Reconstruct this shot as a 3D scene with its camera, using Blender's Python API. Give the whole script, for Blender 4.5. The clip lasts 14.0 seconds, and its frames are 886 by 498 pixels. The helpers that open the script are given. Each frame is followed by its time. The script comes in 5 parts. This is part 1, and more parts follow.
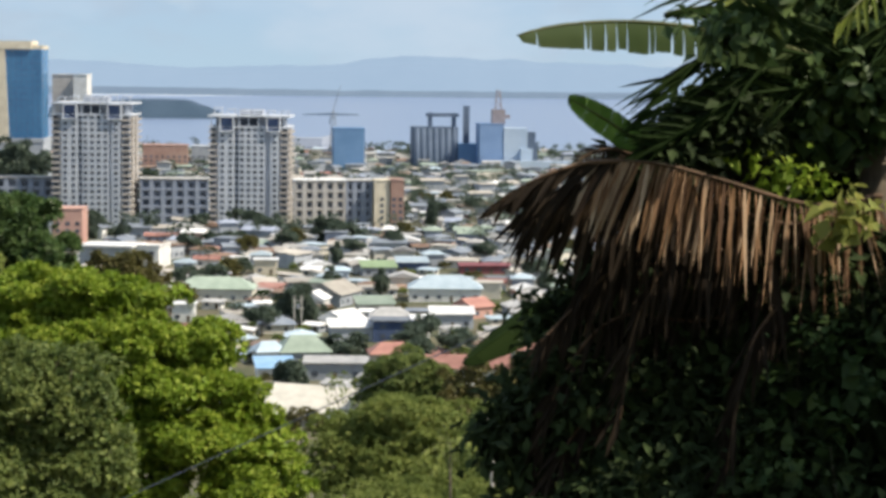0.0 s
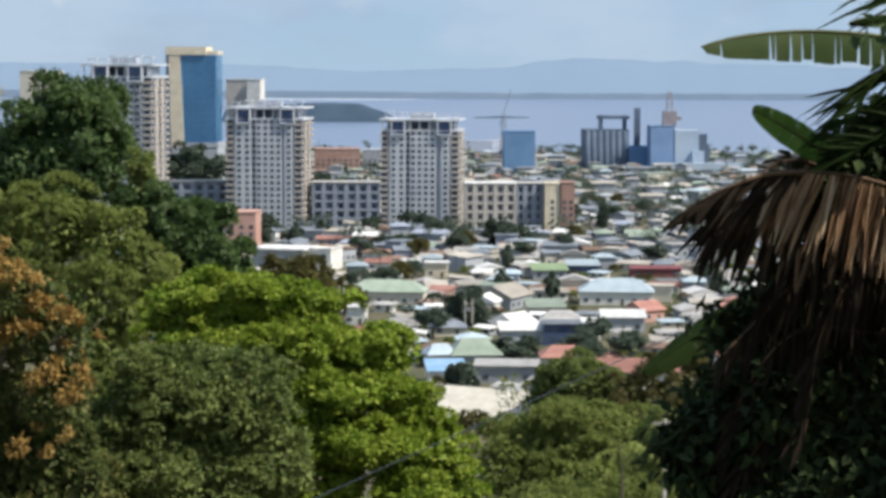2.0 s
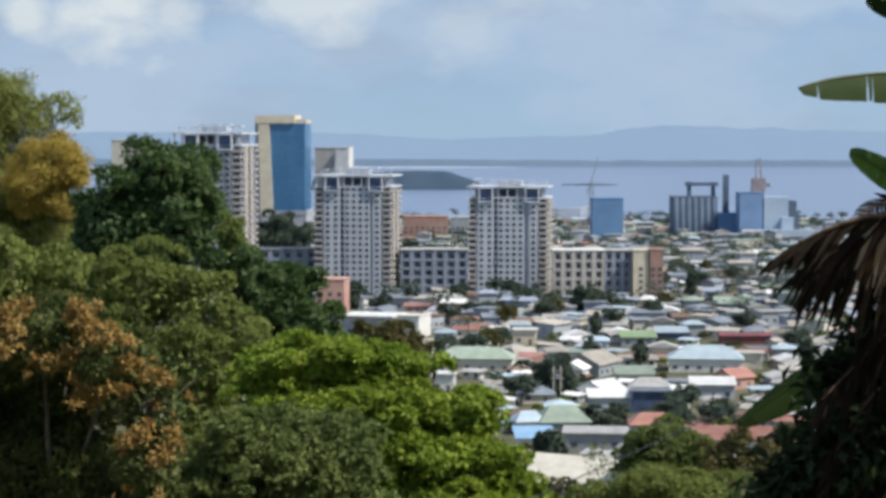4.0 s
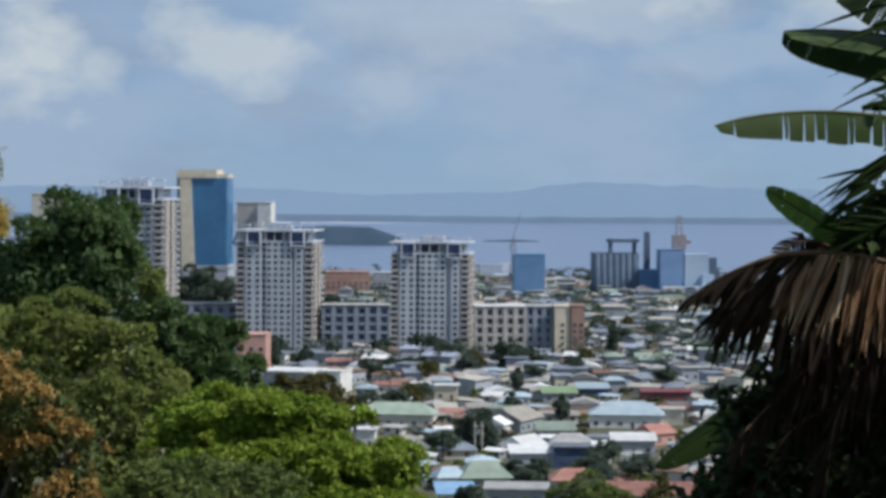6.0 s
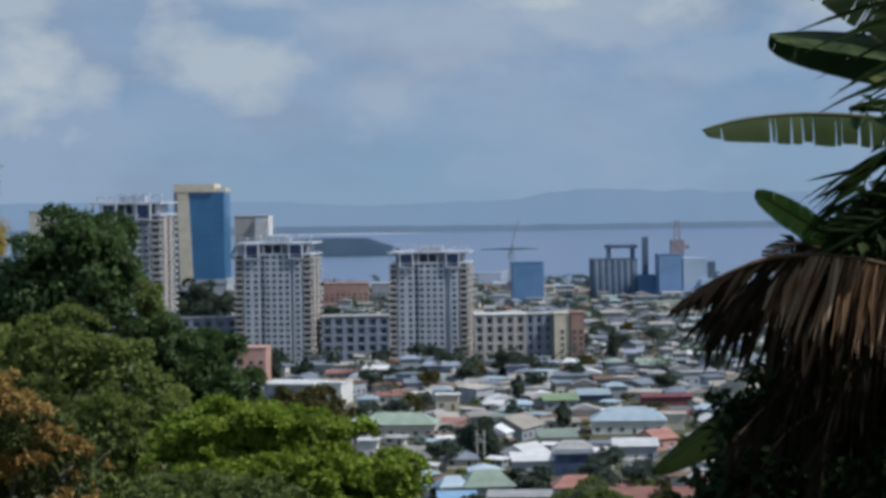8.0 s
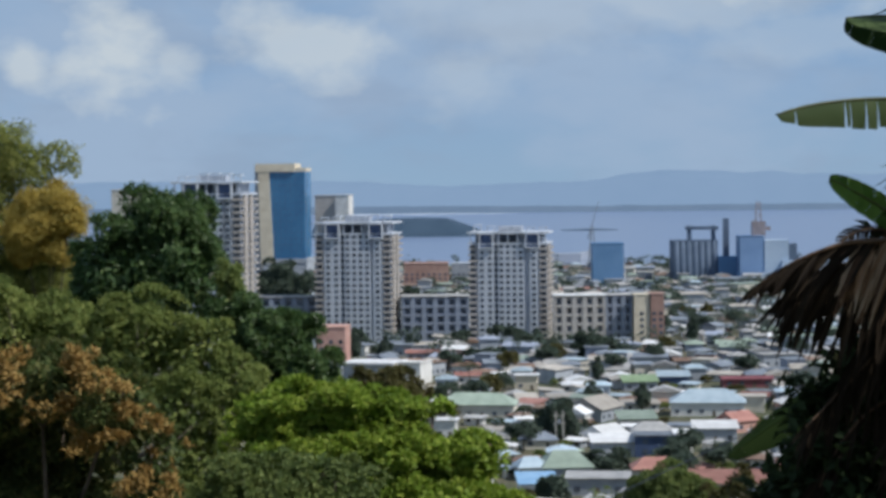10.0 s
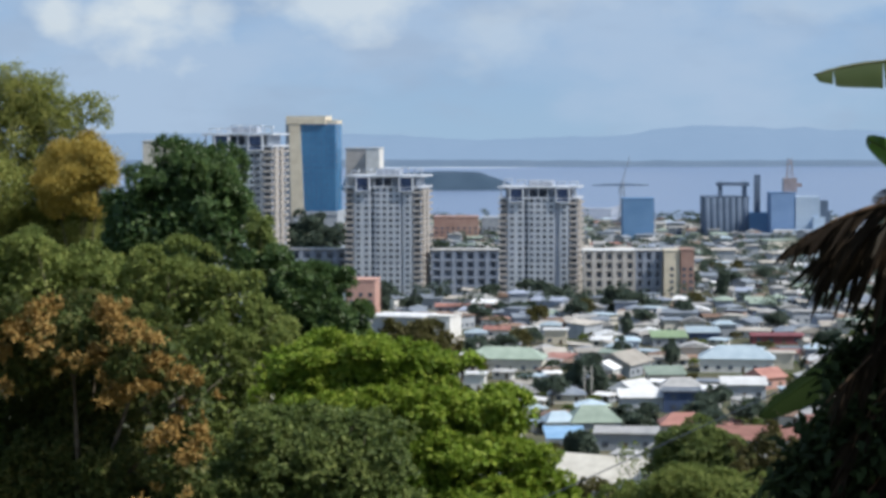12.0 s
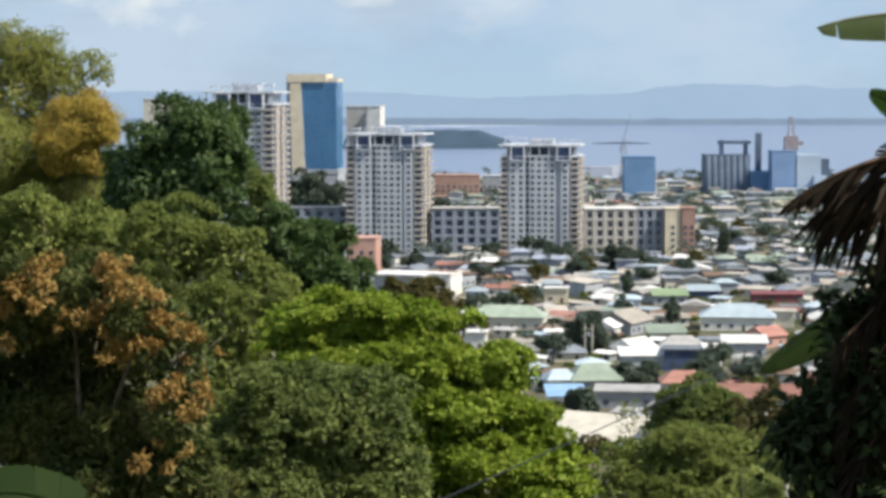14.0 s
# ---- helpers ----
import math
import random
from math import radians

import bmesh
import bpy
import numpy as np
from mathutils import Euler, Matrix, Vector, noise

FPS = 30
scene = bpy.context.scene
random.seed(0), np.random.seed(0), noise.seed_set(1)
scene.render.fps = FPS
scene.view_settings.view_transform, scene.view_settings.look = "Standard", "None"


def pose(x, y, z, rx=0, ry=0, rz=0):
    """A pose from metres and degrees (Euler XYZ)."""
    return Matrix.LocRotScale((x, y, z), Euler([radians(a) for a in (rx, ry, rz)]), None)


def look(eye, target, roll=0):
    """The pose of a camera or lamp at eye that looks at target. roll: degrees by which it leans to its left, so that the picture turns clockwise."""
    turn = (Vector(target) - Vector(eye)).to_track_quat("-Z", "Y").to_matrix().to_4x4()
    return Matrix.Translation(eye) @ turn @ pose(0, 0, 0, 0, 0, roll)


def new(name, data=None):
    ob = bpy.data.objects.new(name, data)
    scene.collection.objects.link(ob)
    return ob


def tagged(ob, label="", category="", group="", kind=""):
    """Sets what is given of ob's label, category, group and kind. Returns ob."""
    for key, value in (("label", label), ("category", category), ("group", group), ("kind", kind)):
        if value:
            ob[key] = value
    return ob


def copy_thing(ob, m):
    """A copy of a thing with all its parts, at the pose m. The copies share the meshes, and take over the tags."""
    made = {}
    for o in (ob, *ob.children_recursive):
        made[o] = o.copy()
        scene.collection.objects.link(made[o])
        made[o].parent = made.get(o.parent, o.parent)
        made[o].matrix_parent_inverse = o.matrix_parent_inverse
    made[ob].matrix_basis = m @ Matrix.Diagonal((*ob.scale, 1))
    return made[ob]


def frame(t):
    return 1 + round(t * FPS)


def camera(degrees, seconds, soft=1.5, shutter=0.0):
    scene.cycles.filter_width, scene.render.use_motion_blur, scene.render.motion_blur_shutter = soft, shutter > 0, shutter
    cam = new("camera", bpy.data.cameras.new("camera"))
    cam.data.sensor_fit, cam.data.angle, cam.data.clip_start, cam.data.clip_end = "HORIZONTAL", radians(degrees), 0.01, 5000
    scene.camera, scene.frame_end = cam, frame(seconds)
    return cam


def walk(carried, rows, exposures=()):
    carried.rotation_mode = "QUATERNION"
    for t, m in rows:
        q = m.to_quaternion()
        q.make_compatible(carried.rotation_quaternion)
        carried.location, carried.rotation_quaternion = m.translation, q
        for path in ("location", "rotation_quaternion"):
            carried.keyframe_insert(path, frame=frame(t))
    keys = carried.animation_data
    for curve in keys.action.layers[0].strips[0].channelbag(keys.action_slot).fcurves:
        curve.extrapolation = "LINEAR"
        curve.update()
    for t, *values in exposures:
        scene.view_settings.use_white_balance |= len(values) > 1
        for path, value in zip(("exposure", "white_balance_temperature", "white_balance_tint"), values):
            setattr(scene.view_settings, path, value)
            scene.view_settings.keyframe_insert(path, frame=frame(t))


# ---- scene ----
EYE = 83.0
LEAN = math.degrees(math.atan(96 / 3700.0))
cam = camera(23.93, 14.0, soft=3.6)


def held(x, z, yaw, pitch, roll):
    """The camera's pose: turned by yaw, then tilted, then leaned."""
    return (pose(x, 0, EYE + z, 0, 0, yaw) @ pose(0, 0, 0, pitch - LEAN)
            @ pose(0, 0, 0, 0, roll) @ pose(0, 0, 0, 90))


# seconds, metres to the right, metres up, yaw, pitch, roll
PATH = [
    (0.0, 0.104, 0.284, -6.446, -3.721, -0.712), (0.5, 0.118, 0.364, -6.104, -3.699, -0.275),
    (1.0, 0.077, 0.319, -3.863, -3.737, -0.147), (1.5, 0.100, 0.433, -3.105, -3.699, -0.214),
    (2.0, -0.022, 0.379, -1.761, -3.686, -0.248), (2.5, -0.052, 0.271, 2.319, -2.807, 0.336),
    (2.7, -0.096, 0.288, 2.689, -2.452, 0.261), (3.6, -0.100, 0.190, 1.600, -1.950, 0.150),
    (4.3, -0.090, 0.100, 0.100, -1.750, -0.120), (4.8, -0.085, 0.050, -0.420, -1.670, -0.250),
    (5.0, -0.084, 0.034, -0.725, -1.660, -0.284), (5.5, -0.079, -0.087, -1.073, -1.646, 0.022),
    (6.0, -0.060, -0.061, -1.475, -0.299, -0.346), (6.5, -0.053, -0.054, -2.092, 0.262, -0.528),
    (7.0, -0.023, -0.016, -3.630, 1.523, -0.945), (7.5, -0.003, -0.018, -2.322, 0.672, -0.126),
    (8.0, 0.024, -0.058, -1.522, -0.041, 0.831), (8.5, 0.056, -0.063, 0.741, -0.295, 1.875),
    (8.7, 0.060, -0.060, 0.385, -0.310, 1.750), (9.4, 0.080, -0.050, 0.450, -0.420, 1.200),
    (10.1, 0.110, -0.020, 0.700, -0.580, 0.550), (10.8, 0.130, 0.010, 1.020, -0.735, 0.200),
    (11.0, 0.136, 0.013, 1.505, -0.828, 0.139), (11.5, 0.111, -0.033, 1.488, -1.807, 0.045),
    (12.0, 0.058, 0.013, 1.507, -1.820, 0.121), (12.5, 0.022, -0.003, 1.528, -2.062, -0.034),
    (13.0, 0.021, -0.031, 1.577, -2.361, -0.003), (13.5, 0.023, -0.070, 1.566, -3.031, -0.136),
    (14.0, 0.043, -0.036, 1.534, -2.961, 0.108),
]
EXPOSE = [(0.0, 0.28, 7200, 10), (1.0, 0.23, 7050, 10), (2.0, 0.13, 6850, 10), (2.7, 0.17, 6800, 10), (5.0, -0.17, 6450, 10), (5.6, -0.2, 6350, 10), (6.0, -0.36, 6280, 10), (7.0, -0.62, 6160, 10), (8.0, -0.6, 6100, 10), (8.7, -0.5, 6080, 10),
          (11.0, -0.24, 6330, 10), (12.0, -0.08, 6350, 10), (13.0, 0.1, 6680, 10), (14.0, 0.24, 7050, 10)]
walk(cam, [(t, held(*r)) for t, *r in PATH], EXPOSE)

# ---- light ----
SUN_FROM = 113.0     # degrees clockwise from the +y axis
SUN_UP = 50.0
world = bpy.data.worlds.new("sky")
scene.world = world
world.use_nodes = True
wn, wl = world.node_tree.nodes, world.node_tree.links
wn.clear()
w_out, w_bg = wn.new("ShaderNodeOutputWorld"), wn.new("ShaderNodeBackground")
w_sky, w_tex = wn.new("ShaderNodeTexSky"), wn.new("ShaderNodeTexCoord")
w_sky.sky_type, w_sky.sun_disc = "NISHITA", False
w_sky.sun_elevation, w_sky.sun_rotation = radians(SUN_UP), radians(SUN_FROM)
w_sky.air_density, w_sky.dust_density, w_sky.ozone_density = 1.0, 0.6, 2.0

def w_math(op, x, y=None, clamp=False):
    q = wn.new("ShaderNodeMath")
    q.operation, q.use_clamp = op, clamp
    for i, val in enumerate((x, y)):
        if val is None:
            continue
        if isinstance(val, (int, float)):
            q.inputs[i].default_value = val
        else:
            wl.new(val, q.inputs[i])
    return q.outputs[0]


def w_blend(fac, low, high):
    q = wn.new("ShaderNodeMix")
    q.data_type = "RGBA"
    for i, val in ((0, fac), (6, low), (7, high)):
        if isinstance(val, tuple):
            q.inputs[i].default_value = (*val, 1)
        else:
            wl.new(val, q.inputs[i])
    return q.outputs[2]


def w_cloud(scale, stretch, shift, detail, lo, hi):
    """A veil of cloud: noise over the sky's dome, thin below lo and full above hi."""
    mp, nz, rp = wn.new("ShaderNodeMapping"), wn.new("ShaderNodeTexNoise"), wn.new("ShaderNodeMapRange")
    mp.inputs["Scale"].default_value, mp.inputs["Location"].default_value = (1, 1, stretch), shift
    nz.inputs["Scale"].default_value, nz.inputs["Detail"].default_value, nz.inputs["Roughness"].default_value = scale, detail, 0.55
    rp.interpolation_type = "SMOOTHSTEP"
    rp.inputs[1].default_value, rp.inputs[2].default_value = lo, hi
    wl.new(w_tex.outputs["Generated"], mp.inputs["Vector"])
    wl.new(mp.outputs[0], nz.inputs["Vector"])
    wl.new(nz.outputs["Fac"], rp.inputs[0])
    return rp.outputs[0], nz


w_sep = wn.new("ShaderNodeSeparateXYZ")
wl.new(w_tex.outputs["Generated"], w_sep.inputs[0])
low_air = wn.new("ShaderNodeMapRange")
low_air.interpolation_type = "SMOOTHSTEP"
low_air.inputs[1].default_value, low_air.inputs[2].default_value = 0.02, 0.24
low_air.inputs[3].default_value, low_air.inputs[4].default_value = 1.0, 0.0
wl.new(w_sep.outputs["Z"], low_air.inputs[0])
upper = w_blend(low_air.outputs[0], w_sky.outputs[0], (2.80, 4.42, 6.9))
near_low = wn.new("ShaderNodeMapRange")
near_low.interpolation_type = "SMOOTHSTEP"
near_low.inputs[1].default_value, near_low.inputs[2].default_value = -0.01, 0.085
near_low.inputs[3].default_value, near_low.inputs[4].default_value = 0.9, 0.0
wl.new(w_sep.outputs["Z"], near_low.inputs[0])
upper = w_blend(near_low.outputs[0], upper, (3.45, 4.95, 6.5))
veil, _ = w_cloud(7.0, 2.2, (0.35, 0.2, 0.12), 6.0, 0.36, 0.62)
upper = w_blend(w_math("MULTIPLY", veil, 0.9), upper, (4.1, 5.3, 6.9))
billow, _ = w_cloud(15.0, 2.6, (0.8, 0.1, 0.45), 5.0, 0.47, 0.72)
upper = w_blend(w_math("MULTIPLY", billow, 0.55), upper, (3.4, 4.4, 5.85))
# heaped clouds: bearing, rise, half-width, half-height, brightness
_, fray = w_cloud(24.0, 1.6, (0.1, 0.7, 0.3), 8.0, 0.3, 0.7)
heap = None
for ca, cb, ra, rb, amount in [(-97, 106, 25, 15, 0.8), (-58, 95, 26, 7, 0.4), (-80, 62, 34, 17, 0.6), (-140, 54, 15, 11, 0.5), (73, 100, 30, 12, 0.8), (143, 93, 25, 14, 0.6), (178, 113, 34, 17, 0.9),
                               (60, 119, 46, 8, 0.5), (-165, 57, 30, 21, 0.75), (-206, 58, 13, 15, 0.65), (-2, 47, 24, 17, 0.25), (110, 84, 60, 16, 0.3), (30, 74, 60, 20, 0.22), (-175, 92, 34, 8, 0.5),
                               (208, 92, 30, 20, 0.5), (170, 62, 50, 12, 0.22), (-280, 90, 50, 30, 0.7), (300, 120, 50, 30, 0.7)]:
    mp, ln = wn.new("ShaderNodeMapping"), wn.new("ShaderNodeVectorMath")
    mp.vector_type = "POINT"
    mp.inputs["Scale"].default_value = (1000 / ra, 0.0, 1000 / rb)
    mp.inputs["Location"].default_value = (-ca / ra, 0.0, -cb / rb)
    ln.operation = "LENGTH"
    wl.new(w_tex.outputs["Generated"], mp.inputs["Vector"])
    wl.new(mp.outputs[0], ln.inputs[0])
    edge = w_math("SUBTRACT", 1.25, ln.outputs["Value"])
    edge = w_math("ADD", edge, w_math("MULTIPLY", w_math("SUBTRACT", fray.outputs["Fac"], 0.5), 3.2))
    one = w_math("MULTIPLY", w_math("MULTIPLY", edge, 1.15, True), amount)
    heap = one if heap is None else w_math("MAXIMUM", heap, one)
front = w_math("GREATER_THAN", w_sep.outputs["Y"], 0.0)
sky_all = w_blend(w_math("MULTIPLY", heap, front), upper, (7.5, 8.0, 8.0))
wl.new(sky_all, w_bg.inputs["Color"])
w_bg.inputs["Strength"].default_value = 0.106
wl.new(w_bg.outputs[0], w_out.inputs[0])

sun = new("sun", bpy.data.lights.new("sun", "SUN"))
sun.data.energy, sun.data.angle, sun.data.color = 4.8, radians(0.53), (1.0, 0.95, 0.86)
_a, _e = radians(SUN_FROM), radians(SUN_UP)
sun.matrix_world = look((0, 0, 300), (-300 * math.sin(_a) * math.cos(_e), -300 * math.cos(_a) * math.cos(_e), 300 - 300 * math.sin(_e)))

# ---- materials ----


def surface(name, low, high, rough=0.8, scale=1.0, fine=12.0, metal=0.0, bump=0.15, vary=0.0, spec=0.3):
    """A weathered surface: two colours mixed by broad stains and fine grain; vary shifts each copy's brightness."""
    m = bpy.data.materials.new(name)
    m.use_nodes = True
    n, l = m.node_tree.nodes, m.node_tree.links
    b = n["Principled BSDF"]
    tc = n.new("ShaderNodeTexCoord")
    n1, n2, mx, rp = n.new("ShaderNodeTexNoise"), n.new("ShaderNodeTexNoise"), n.new("ShaderNodeMix"), n.new("ShaderNodeValToRGB")
    n1.inputs["Scale"].default_value, n1.inputs["Detail"].default_value = scale, 5.0
    n2.inputs["Scale"].default_value, n2.inputs["Detail"].default_value = fine, 3.0
    for q in (n1, n2):
        l.new(tc.outputs["Object"], q.inputs["Vector"])
    mx.data_type = "FLOAT"
    mx.inputs[0].default_value = 0.35
    l.new(n1.outputs["Fac"], mx.inputs[2])
    l.new(n2.outputs["Fac"], mx.inputs[3])
    rp.color_ramp.elements[0].position, rp.color_ramp.elements[1].position = 0.36, 0.62
    rp.color_ramp.elements[0].color, rp.color_ramp.elements[1].color = (*low, 1), (*high, 1)
    l.new(mx.outputs[0], rp.inputs[0])
    last = rp.outputs[0]
    if vary:
        oi, mr, hs = n.new("ShaderNodeObjectInfo"), n.new("ShaderNodeMapRange"), n.new("ShaderNodeHueSaturation")
        mr.inputs[3].default_value, mr.inputs[4].default_value = 1 - vary, 1 + vary
        l.new(oi.outputs["Random"], mr.inputs[0])
        l.new(mr.outputs[0], hs.inputs["Value"])
        l.new(last, hs.inputs["Color"])
        last = hs.outputs[0]
    l.new(last, b.inputs["Base Color"])
    bp = n.new("ShaderNodeBump")
    bp.inputs["Strength"].default_value = bump
    l.new(n2.outputs["Fac"], bp.inputs["Height"])
    l.new(bp.outputs[0], b.inputs["Normal"])
    b.inputs["Roughness"].default_value, b.inputs["Metallic"].default_value = rough, metal
    b.inputs["Specular IOR Level"].default_value = spec
    return m


def leafy(name, stops, rough=0.45, through_light=0.3, patch=0.25, patchy=0.6, shine=0.25):
    """Leaves: each leaf takes its own tone, and broad patches of the crown differ a little."""
    m = bpy.data.materials.new(name)
    m.use_nodes = True
    n, l = m.node_tree.nodes, m.node_tree.links
    b, out = n["Principled BSDF"], n["Material Output"]
    g, tc, nz, mx, rp = (n.new("ShaderNodeNewGeometry"), n.new("ShaderNodeTexCoord"), n.new("ShaderNodeTexNoise"),
                         n.new("ShaderNodeMix"), n.new("ShaderNodeValToRGB"))
    nz.inputs["Scale"].default_value, nz.inputs["Detail"].default_value = patch, 3.0
    l.new(tc.outputs["Object"], nz.inputs["Vector"])
    mx.data_type = "FLOAT"
    mx.inputs[0].default_value = patchy
    l.new(g.outputs["Random Per Island"], mx.inputs[2])
    l.new(nz.outputs["Fac"], mx.inputs[3])
    while len(rp.color_ramp.elements) < len(stops):
        rp.color_ramp.elements.new(0.5)
    for e, (p, c) in zip(rp.color_ramp.elements, stops):
        e.position, e.color = p, (*c, 1)
    l.new(mx.outputs[0], rp.inputs[0])
    l.new(rp.outputs[0], b.inputs["Base Color"])
    b.inputs["Roughness"].default_value = rough
    b.inputs["Specular IOR Level"].default_value = shine
    tr, ms = n.new("ShaderNodeBsdfTranslucent"), n.new("ShaderNodeMixShader")
    ms.inputs[0].default_value = through_light
    l.new(rp.outputs[0], tr.inputs["Color"])
    l.new(b.outputs[0], ms.inputs[1])
    l.new(tr.outputs[0], ms.inputs[2])
    l.new(ms.outputs[0], out.inputs["Surface"])
    return m


